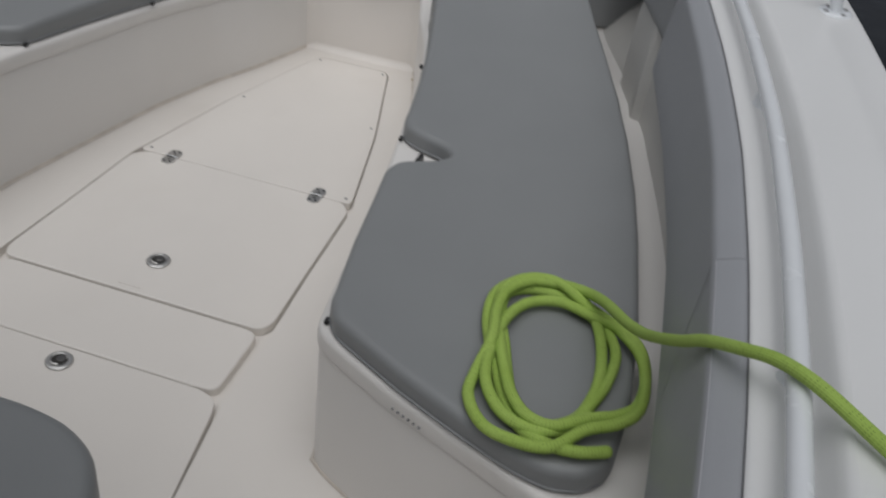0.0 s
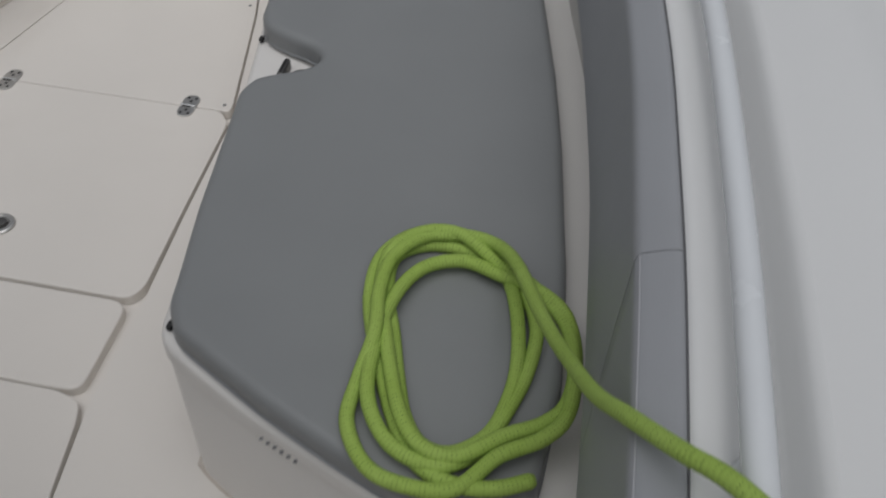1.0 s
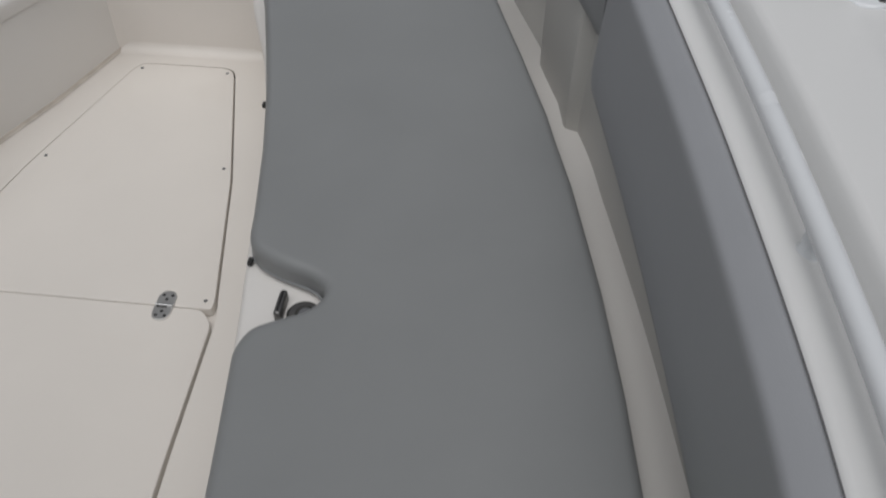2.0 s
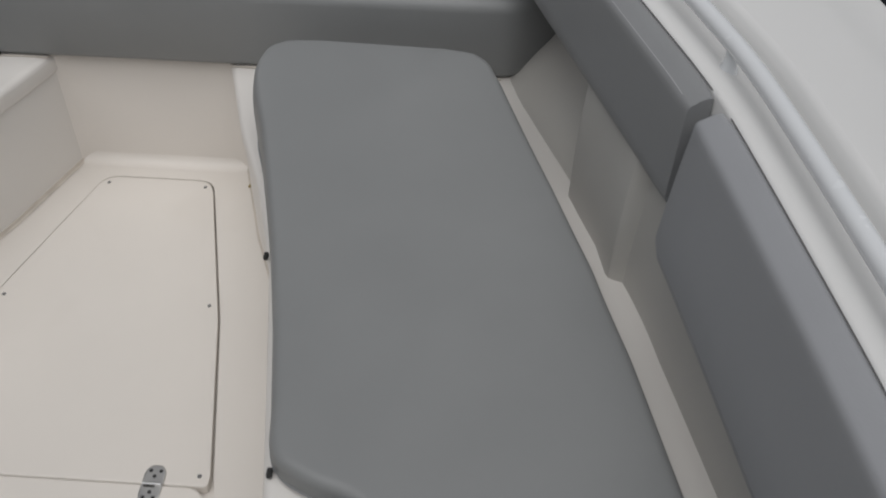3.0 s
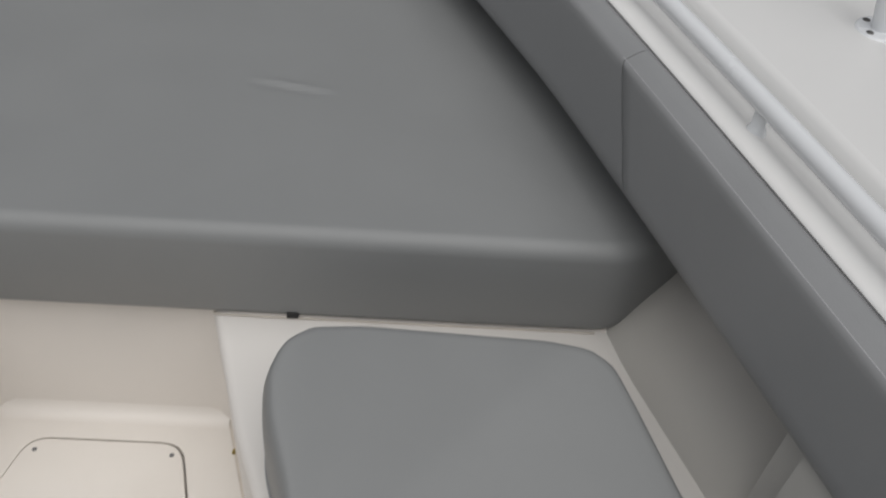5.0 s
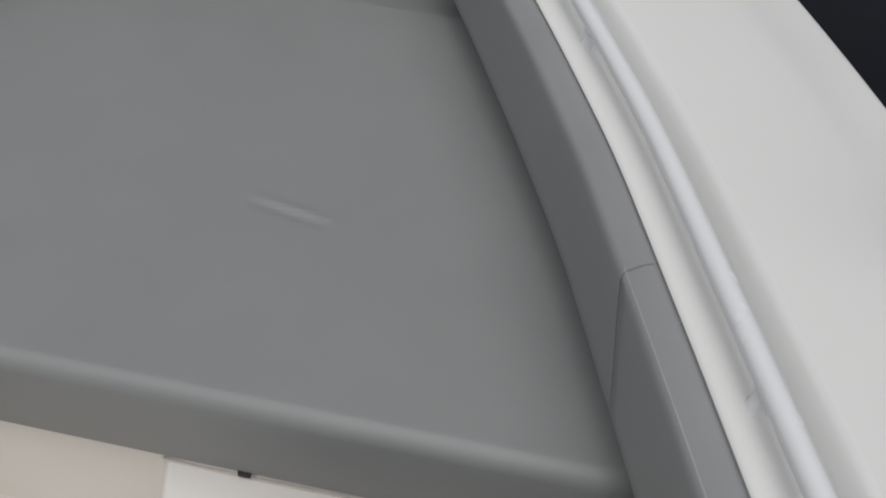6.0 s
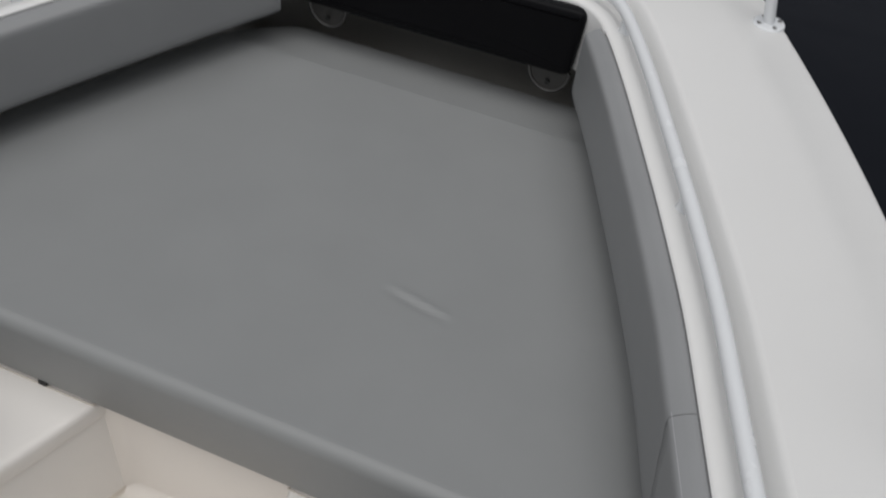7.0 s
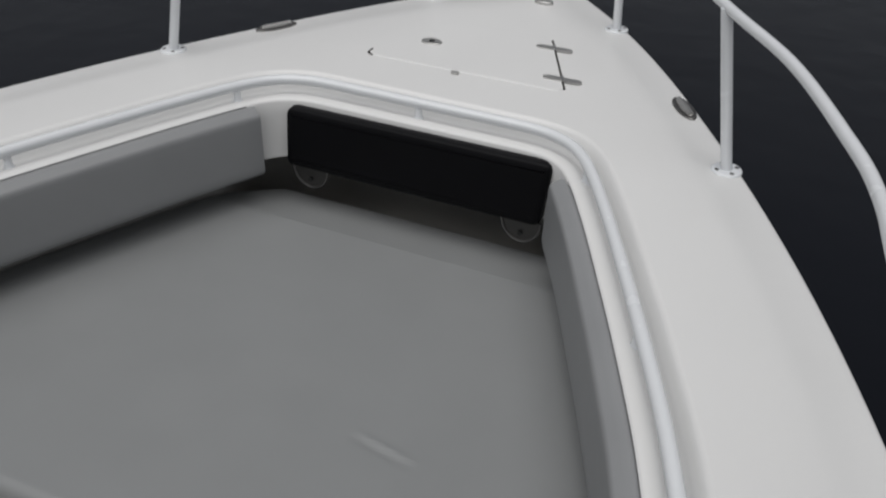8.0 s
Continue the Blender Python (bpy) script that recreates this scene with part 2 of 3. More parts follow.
def catmull(pts, per=8):
    P = [Vector(p) for p in pts]
    P = [P[0] * 2 - P[1]] + P + [P[-1] * 2 - P[-2]]
    out = []
    for i in range(1, len(P) - 2):
        a, b, c, d = P[i - 1 : i + 3]
        for k in range(per):
            t = k / per
            out.append(0.5 * ((2 * b) + (c - a) * t + (2 * a - 5 * b + 4 * c - d) * t * t + (3 * b - a - 3 * c + d) * t**3))
    out.append(P[-2])
    return out


# ---------- the plan: y runs to the bow, x to starboard, z = 0 is the cockpit floor ----------
SEAT, CUSH, PLAT, DECK = 0.345, 0.395, 0.497, 0.80
PAD_FOOT = 0.304          # the moulded seat falls to this height at the bow platform
BOW_Y = 3.11
BO_Y = [-2.2, -1.2, -0.5, -0.1, 0.15, 0.46, 0.63, 0.85, 1.11, 1.31, 1.62, 1.95, 2.10, 2.28, 2.52, 2.83, 3.02]
BO_X = [1.238, 1.236, 1.231, 1.230, 1.221, 1.199, 1.178, 1.147, 1.102, 1.065, 0.964, 0.856, 0.805, 0.744, 0.644, 0.506, 0.413]
ED_Y = [-2.2, -1.2, 0.0, 0.6, 1.02, 1.6, 2.0, 2.27, 2.54, 2.82, 3.12, 3.35, 3.74, 4.07, 4.24]
ED_X = [1.60, 1.58, 1.51, 1.46, 1.41, 1.31, 1.215, 1.135, 1.045, 0.925, 0.785, 0.66, 0.435, 0.20, 0.0]


def coam(y):
    """Half width of the cockpit opening at the coaming."""
    return float(np.interp(y, BO_Y, BO_X))


def seat_fall(y):
    """How far the moulded seat top drops towards the bow."""
    k = max(0.0, min(1.0, (y - 0.90) / 1.0))
    return (SEAT - PAD_FOOT + 0.003) * k


def coaming_line():
    side = [(coam(y), y) for y in np.linspace(-2.2, 3.02, 90)]
    pts = side + [(0.352, BOW_Y), (-0.352, BOW_Y)] + [(-x, y) for x, y in side[::-1]]
    return soften(soften(resample(pts, 0.02), 3), 2)


U = coaming_line()
UN = normals2(U)          # to the right of the way: outboard
NU = len(U)


def offset_line(d):
    return U + UN * d


# ---------- floor with its hatches ----------
WELL = [(0.198, 2.042), (0.278, 1.785), (0.352, 1.60), (0.42, 1.37), (0.47, 1.1), (0.515, 0.85), (0.552, 0.6), (0.580, 0.36), (0.592, 0.270)]
HOLE = [(0.096, 1.9720), (0.114, 1.9690), (0.127, 1.961), (0.136, 1.948), (0.142, 1.931), (0.25, 1.53), (0.325, 1.16), (0.335, 1.12), (0.347, 0.80), (0.36, 0.57), (0.362, 0.34), (0.398, 0.08), (0.45, -0.4)]


def arcs(pts, r, seg=6):
    """A polygon with its corners rounded by r."""
    out = []
    n = len(pts)
    for i in range(n):
        a, b, c = (np.array(pts[(i + k) % n], float) for k in (-1, 0, 1))
        u, v = (a - b) / np.linalg.norm(a - b), (c - b) / np.linalg.norm(c - b)
        for k in range(seg + 1):
            t = k / seg
            out.append(tuple((1 - t) ** 2 * (b + u * r) + 2 * t * (1 - t) * b + t * t * (b + v * r)))
    return np.array(out)


def mirror(half):
    """The right half of an outline, from the bow aft, with its left half added."""
    return list(half) + [(-x, y) for x, y in half[::-1]]


def build_floor():
    bm = bmesh.new()
    rim = [(coam(y) + 0.01, y) for y in np.linspace(-2.2, 2.1, 20)]
    outer = [bm.verts.new((x, y, 0)) for x, y in rim + [(-x, y) for x, y in rim[::-1]]]
    hole_pts = resample(mirror(HOLE), 0.008, True)
    inner = [bm.verts.new((x, y, 0)) for x, y in hole_pts]
    no = len(outer)
    es = [bm.edges.new((outer[i], outer[(i + 1) % no])) for i in range(no)]
    n = len(inner)
    es += [bm.edges.new((inner[i], inner[(i + 1) % n])) for i in range(n)]
    bmesh.ops.triangle_fill(bm, use_beauty=True, edges=es)
    low = [bm.verts.new((v.co.x, v.co.y, -0.022)) for v in inner]
    for i in range(n):
        j = (i + 1) % n
        bm.faces.new((inner[i], inner[j], low[j], low[i]))
    bm.faces.new(low)
    ob = part("floor", bm, FLOORM, angle=30)
    tagged(ob, "cream non-slip moulded fibreglass cockpit floor", "floor", kind="structure")


build_floor()


def hatch_latch(x, y, parent):
    lt = part("latch", disc((x, y, 0.0035), 0.029, 0.004, 32, edge=0.0025), DULL, parent, "round stainless flush latch")
    part("recess", disc((x, y, 0.0065), 0.019, 0.0016, 28, edge=0.0004), DARK, lt, "dark finger recess")
    part("ring", tube([(x + 0.017 * math.cos(a), y + 0.017 * math.sin(a), 0.0095) for a in np.linspace(0.4, 5.2, 22)], 0.0022, 8), DULL, lt, "bright lift ring")
    part("cylinder", disc((x + 0.003, y + 0.004, 0.0075), 0.010, 0.003, 20, edge=0.001), DSTEEL, lt)


def screw(x, y, z, parent, r=0.0042):
    part("screw", disc((x, y, z), r, 0.0014, 12, edge=0.0005), INK, parent)


def build_hatches():
    gap = 0.0035
    a = [(x, y) if x > 0 else (x - 0.0030, y) for x, y in mirror([(0.096, 1.9685), (0.112, 1.9655), (0.124, 1.958), (0.132, 1.946), (0.138, 1.930), (0.248 - gap, 1.53), (0.322 - gap, 1.16), (0.318, 1.137)])]
    fwd = thing("deck_hatch", "fixed cream fibreglass floor panel held by small screws", "hatch", "floor hatches")
    part("lid", slab(rounded(a, 0.006, 1), -0.02, 0.0012, 0.0018, seg=2), FLOORM, fwd)
    for x, y in ((0.116, 1.945), (0.218, 1.566), (0.300, 1.158)):
        for s in (1, -1):
            screw(s * x, y, 0.001, fwd)
    b = mirror([(0.300, 1.1345), (0.329, 1.10), (0.343 - gap, 0.80), (0.352 - gap, 0.60), (0.330, 0.566)])
    mid = thing("deck_hatch", "hinged cream fibreglass floor hatch with round steel latch", "hatch", "floor hatches")
    b = [(x - 0.003 if x < 0 else x, y) for x, y in b]
    part("lid", slab(rounded(b, 0.012, 1), -0.02, 0.0016, 0.0024, seg=3), FLOORM, mid)
    for s in (1, -1):
        hg = part("hinge", slab(rounded([(s * 0.222 + dx, 1.1345 + dy) for dx, dy in ((-0.019, -0.026), (-0.010, -0.039), (0.010, -0.039), (0.019, -0.026), (0.019, 0.026), (0.010, 0.039), (-0.010, 0.039), (-0.019, 0.026))], 0.005, 1), 0.002, 0.0045, 0.001, seg=2), DULL, mid, "oblong stainless hinge plate")
        part("knuckle", tube([(s * 0.222 - 0.017, 1.1345, 0.0055), (s * 0.222 + 0.017, 1.1345, 0.0055)], 0.0032, 10), STEEL, hg)
        part("pin_gap", box((s * 0.222 - 0.004, 1.1300, 0.0052), (0.020, 0.003, 0.002), 0), DARK, hg)
        for dx in (-0.009, 0.009):
            for dy in (-0.027, 0.027):
                part("screw", disc((s * 0.222 + dx, 1.1345 + dy, 0.0043), 0.0036, 0.0009, 12, edge=0.0003), RUB, hg)
        for dy in (-0.016, 0.016):
            part("screw", disc((s * 0.222, 1.1345 + dy, 0.0043), 0.0036, 0.0009, 12, edge=0.0003), RUB, hg)
    hatch_latch(0.0, 0.692, mid)
    # faded maker's marking: plain bars
    for k in range(5):
        part("printed_mark", box((-0.035 + 0.012 * k, 0.583, 0.0022), (0.008, 0.0022, 0.0004), 0), CAULK, mid)
    c = mirror([(0.300, 0.5605), (0.326, 0.556), (0.334, 0.54), (0.336, 0.372), (0.330, 0.357), (0.30, 0.3525)])
    ridge = thing("floor_bridge", "narrow moulded cream bridge between two floor hatches", "floor panel")
    part("bridge", slab(rounded(c, 0.012, 1), -0.021, 0.0, 0.004, seg=3), FLOORM, ridge)
    d = mirror([(0.30, 0.348), (0.345, 0.335), (0.358, 0.30), (0.394, 0.08), (0.445, -0.38)])
    aft = thing("deck_hatch", "large cream fibreglass floor hatch with round steel latch", "hatch", "floor hatches")
    d = [(x - 0.003 if x < 0 else x, y) for x, y in d]
    part("lid", slab(rounded(d, 0.012, 1), -0.02, 0.0016, 0.0026, seg=3), FLOORM, aft)
    hatch_latch(0.0, 0.303, aft)


build_hatches()


# ---------- moulded seats, bow platform, coaming, deck, hull ----------
def liner_foot(y):
    """How far the foot of the hull liner stands outboard of the coaming line."""
    return float(np.interp(y, [0.1, 0.4, 0.65, 0.9, 1.2, 1.40, 1.62, 1.96, 2.10, 2.20, 2.98, 3.06], [0.020, 0.005, -0.008, -0.018, -0.029, -0.028, -0.024, -0.020, -0.010, 0.08, 0.08, 0.26]))


def seat_outline(s):
    well = [(x, y) for x, y in WELL]
    aft = [(0.592, 0.259), (0.640, 0.229), (0.750, 0.169), (1.021, 0.051), (1.192, -0.025)]
    liner = [(coam(y) + liner_foot(min(y, 1.85)) + 0.02, y) for y in np.linspace(-0.03, 2.07, 30)]
    return [(s * x, y) for x, y in [(0.198, 2.08)] + well + aft + liner]


def build_seat_base(s, side):
    bm = bmesh.new()
    p = rounded(seat_outline(s), 0.02, 1)
    # slight flare: the foot stands 6 mm in, with a small radius to the floor
    slab(p, 0.0, SEAT, 0.014, seg=4, bm=bm)
    for v in bm.verts:
        v.co.z -= seat_fall(v.co.y) * (v.co.z > 0.2)
    ob = part("seat_base_" + side, bm, CREAM2)
    tagged(ob, "white moulded fibreglass bow seat base", "seat base", kind="structure")
    rim = bmesh.new()
    q = ccw(p)
    slab(q + normals2(q, True) * 0.0035, SEAT - 0.042, SEAT + 0.0005, 0.014, rb=0.003, seg=4, bm=rim)
    for v in rim.verts:
        v.co.z -= seat_fall(v.co.y)
    tagged(part("trim_" + side, rim, CREAM2), "white moulded rim round the top of the seat base", "trim", kind="structure")
    # foot fillet along the well
    f = bmesh.new()
    k = 0.32 if s > 0 else 0.62
    w = resample([(s * (x - 0.001), y) for x, y in WELL + [(0.592, 0.259), (0.640, 0.229), (0.750, 0.169), (1.021, 0.051)]], 0.03)
    n = normals2(w)
    if np.mean(n[:, 0]) * s > 0:
        n = -n
    loops = [[(x + nx * d, y + ny * d, z) for (x, y), (nx, ny) in zip(w, n)] for d, z in ((-0.004, 0.016 * k), (0.001, 0.015 * k), (0.003 * k, 0.007 * k), (0.007 * k, 0.003 * k), (0.012 * k, 0.0012))]
    rings(f, loops, False)
    ob = part("fillet_" + side, f, CAULK, angle=60)
    tagged(ob, "grimy beige sealant bead between seat base and floor", "trim", kind="structure")


build_seat_base(1, "starboard")
build_seat_base(-1, "port")


def build_platform_base():
    bm = bmesh.new()
    front = 2.034
    pts = [(-0.98, front + 0.06), (-0.93, front - 0.030), (-0.215, front - 0.030), (-0.20, front), (0.20, front), (0.215, front - 0.030), (0.93, front - 0.030), (0.98, front + 0.06)]
    side = [(coam(y) + 0.12, y) for y in np.linspace(2.14, 3.02, 16)]
    out = pts + side + [(0.42, BOW_Y + 0.08), (-0.42, BOW_Y + 0.08)] + [(-x, y) for x, y in side[::-1]]
    slab(rounded(out, 0.02, 1), 0.0, PAD_FOOT, 0.010, seg=3, bm=bm)
    ob = part("platform_base", bm, CREAM)
    tagged(ob, "cream moulded front wall and bow platform base", "platform base", kind="structure")
    f = bmesh.new()
    w = [(x, front) for x in np.linspace(-0.202, 0.202, 20)]
    loops = [[(x, y - d, z) for x, y in w] for d, z in [(0.030 * (1 - math.cos(a)) - 0.001, 0.0004 + 0.030 * (1 - math.sin(a))) for a in np.linspace(0.0, math.pi / 2, 12)]]
    rings(f, loops, False)
    ob = part("fillet_bow", f, CREAM, angle=60)
    tagged(ob, "cream moulded fillet at the foot of the wall", "trim", kind="structure")


build_platform_base()


def corner_seam(s, side):
    """The grimy joint where the seat side meets the front wall."""
    pts = [(s * 0.198, 2.031, 0.012), (s * 0.198, 2.031, 0.286), (s * 0.207, 2.010, 0.300), (s * 0.235, 2.003, 0.3045)]
    ob = part("joint_" + side, tube(catmull(pts + [(s * 0.50, 2.0025, 0.3045), (s * 0.80, 2.0025, 0.3045)], 5), 0.0016, 6), CAULK)
    tagged(ob, "grimy hairline joint between seat side and front wall", "trim", kind="structure")


corner_seam(1, "starboard")
corner_seam(-1, "port")


def build_coaming():
    top = [(0.0, 0.60), (0.0, 0.72), (0.0012, 0.7535), (0.003, 0.7575), (0.007, 0.7602), (0.013, 0.7610), (0.030, 0.7606), (0.037, 0.7590), (0.044, 0.7555), (0.050, 0.7535),
           (0.062, 0.7535), (0.067, 0.7555), (0.073, 0.767), (0.079, 0.783), (0.084, 0.793), (0.089, 0.7985), (0.095, DECK)]
    yy = U[:, 1]
    foot = np.array([liner_foot(y) for y in yy])[:, None]
    shoulder = np.interp(yy, [0.9, 1.30, 1.62, 1.70, 1.94, 2.05], [-0.020, -0.014, -0.010, -0.010, -0.004, 0.10])[:, None]
    flare = np.interp(yy, [1.60, 1.66, 2.12, 2.2], [0.0, 0.105, 0.105, 0.0])[:, None]
    bm = bmesh.new()
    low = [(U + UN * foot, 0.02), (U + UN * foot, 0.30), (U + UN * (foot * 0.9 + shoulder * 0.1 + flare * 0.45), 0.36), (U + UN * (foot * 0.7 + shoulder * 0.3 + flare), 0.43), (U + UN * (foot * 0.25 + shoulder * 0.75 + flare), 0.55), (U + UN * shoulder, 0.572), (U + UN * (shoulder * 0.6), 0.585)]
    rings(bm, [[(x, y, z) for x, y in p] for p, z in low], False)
    # shade under the bolsters is in this darker gelcoat colour
    ob = part("hull_liner", bm, LINER_SHADED, angle=70)
    tagged(ob, "off-white moulded hull liner, darkened for shade under the coaming bolsters", "liner", kind="structure")
    bm = bmesh.new()
    loops = [[(x, y, 0.584) for x, y in U + UN * (shoulder * 0.55)]] + [[(x, y, z) for x, y in offset_line(d)] for d, z in top]
    rings(bm, loops, False)
    ob = part("coaming", bm, GEL, angle=70)
    tagged(ob, "white gelcoat coaming with rounded inner lip and rail channel", "coaming", kind="structure")


build_coaming()


def edge_line():
    """The deck's outer edge, point for point beside the coaming line."""
    inner = offset_line(0.095)
    half = NU // 2
    ey, ex = np.array(ED_Y), np.array(ED_X)
    dense = soften(resample(list(zip(ex, ey)), 0.02), 4)
    dense = np.vstack([dense, [[0.0, 4.245]]])
    side = dense[dense[:, 1] <= 2.0]
    arc = dense[dense[:, 1] > 2.0]
    d = np.r_[0, np.cumsum(np.linalg.norm(np.diff(arc, axis=0), axis=1))]
    first = int(np.argmax(inner[: half + 1, 1] > 2.0))
    out = np.zeros((NU, 2))
    for i in range(first):
        y = inner[i, 1]
        out[i] = (np.interp(y, side[:, 1], side[:, 0]), y)
    m = half + 1 - first
    s = np.linspace(0, 1, m) * d[-1]
    out[first : half + 1] = np.stack([np.interp(s, d, arc[:, k]) for k in (0, 1)], 1)
    for i in range(half + 1, NU):
        out[i] = out[NU - 1 - i] * (-1, 1)
    for k in range(3):
        out[: half] = soften(out[: half], 7)
        out[half + 1 :] = out[: NU - half - 1][::-1] * (-1, 1)
    return inner, out


DI, DO = edge_line()


def build_deck():
    bm = bmesh.new()
    span = np.linalg.norm(DO - DI, axis=1, keepdims=True)
    way = (DO - DI) / span
    # a shallow step runs parallel to the outer edge
    inward = normals2(DO)
    inward = np.where(np.sum(inward * way, axis=1, keepdims=True) > 0, -inward, inward)
    inward = soften(inward, 4)
    step = DO + inward * np.minimum(0.085, span * 0.4)
    lip = DO + inward * np.minimum(0.081, span * 0.38)
    rows = [(DI + (step - DI) * k / 5, DECK) for k in range(6)]
    rows.append((lip, DECK - 0.0015))
    rows.append((DO - way * 0.02, DECK - 0.003))
    for a in np.linspace(0, 1, 5):
        rows.append((DI + way * (span - 0.010 + 0.010 * math.sin(a * math.pi / 2)), DECK - 0.004 - 0.012 * (1 - math.cos(a * math.pi / 2))))
    rings(bm, [[(x, y, z) for x, y in p] for p, z in rows], False)
    ob = part("deck", bm, GEL, angle=50)
    tagged(ob, "glossy white gelcoat side deck and foredeck", "deck", kind="structure")
    hb = bmesh.new()
    loops = []
    for k, z in ((1.0, DECK - 0.0165), (0.985, 0.60), (0.93, 0.2), (0.84, -0.5)):
        loops.append([(x * k, (y - 1.0) * (0.5 + 0.5 * k) + 1.0 if y > 1 else y, z) for x, y in DO])
    rings(hb, loops, False)
    ob = part("hull", hb, GEL, angle=50)
    tagged(ob, "white fibreglass boat hull side", "hull", kind="structure")


build_deck()
tagged(part("transom", box((0, -2.24, 0.15), (3.1, 0.08, 1.3), 0.01), GEL), "white fibreglass bulkhead that closes the cockpit", "bulkhead", kind="structure")


def build_liner_boss(s):
    near = [(coam(1.66) - 0.012, 1.66), (0.948, 1.621), (0.932, 1.609), (0.946, 1.560), (0.974, 1.470), (0.986, 1.397), (0.990, 1.388), (0.998, 1.383), (1.020, 1.375), (1.060, 1.356)]
    back = [(coam(1.33) + 0.04, 1.330), (coam(1.50) + 0.04, 1.5), (coam(1.66) + 0.04, 1.66)]
    bm = bmesh.new()
    loops = []
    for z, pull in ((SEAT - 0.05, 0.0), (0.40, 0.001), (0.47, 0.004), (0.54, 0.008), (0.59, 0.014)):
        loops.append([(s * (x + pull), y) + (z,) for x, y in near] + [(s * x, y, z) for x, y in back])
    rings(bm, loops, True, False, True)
    ob = part("liner_boss_" + ("starboard" if s > 0 else "port"), bm, LINER_SHADED, angle=28)
    tagged(ob, "off-white moulded bulge in the hull liner beside the seat, darkened for shade", "liner", kind="structure")


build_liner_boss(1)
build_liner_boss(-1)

# water all round
wb = bmesh.new()
wv = [wb.verts.new(v) for v in ((-1500, -1500, -0.35), (1500, -1500, -0.35), (1500, 1500, -0.35), (-1500, 1500, -0.35))]
wb.faces.new(wv)
tagged(part("water", wb, WATER), "dark calm harbour water", "water", kind="structure")


# ---------- cushions ----------
def seat_cushion(s):
    inner_fwd = [(0.446, 1.846), (0.376, 1.840), (0.338, 1.810), (0.322, 1.763), (0.329, 1.710), (0.360, 1.617), (0.391, 1.501), (0.427, 1.360), (0.465, 1.186), (0.495, 1.021), (0.501, 0.971), (0.517, 0.941)]
    notch = [(0.564, 0.914), (0.619, 0.897), (0.647, 0.875), (0.645, 0.851), (0.627, 0.827), (0.583, 0.804), (0.552, 0.785), (0.539, 0.744)]
    inner_aft = [(0.556, 0.620), (0.575, 0.470), (0.599, 0.330), (0.606, 0.282), (0.630, 0.241)]
    aft = [(0.780, 0.157), (0.880, 0.110), (0.990, 0.065), (1.046, 0.053), (1.096, 0.064), (1.130, 0.102)]
    outer = [(1.140, 0.268), (1.125, 0.459), (1.088, 0.729), (1.055, 0.919), (1.005, 1.155), (0.956, 1.340), (0.900, 1.499), (0.845, 1.639), (0.802, 1.750), (0.780, 1.799), (0.745, 1.825), (0.689, 1.836)]
    pts = [(s * x, y) for x, y in inner_fwd + notch + inner_aft + aft + outer]
    th = thing("seat_cushion", "grey vinyl bow seat cushion with a rounded notch" if s > 0 else "grey vinyl bow seat cushion on the port seat", "cushion", "bow seat cushions")
    bm = slab(rounded(pts, 0.011, 1), SEAT + 0.001, CUSH, 0.017, rb=0.006, seg=5)
    # the forward end is padded up into a headrest wedge; the foot follows the falling seat
    for v in bm.verts:
        k = max(0.0, min(1.0, (v.co.y - 1.25) / 0.56))
        h = max(0.0, (v.co.z - SEAT - 0.008) / (CUSH - SEAT - 0.008))
        v.co.z += 0.092 * k ** 1.5 * h - seat_fall(v.co.y) * (1 - h)
    part("cover", bm, VINYL, th, angle=80)
    # welt seam round the lower edge
    p = ccw(rounded(pts, 0.02, 1))
    q = p + normals2(p, True) * 0.0006
    part("welt", tube([(x, y, SEAT + 0.010 - seat_fall(y)) for x, y in list(q) + [q[0]]], 0.0022, 6, caps=False), VINYL2, th)
    for x, y in ((0.504, 0.950), (0.606, 0.273), (0.410, 1.387)):
        part("snap_tab", box((s * x, y, SEAT + 0.007 - seat_fall(y)), (0.008, 0.014, 0.009), 0.002), RUB, th, "small dark fastening tab")
    return th


seat_cushion(1)
seat_cushion(-1)


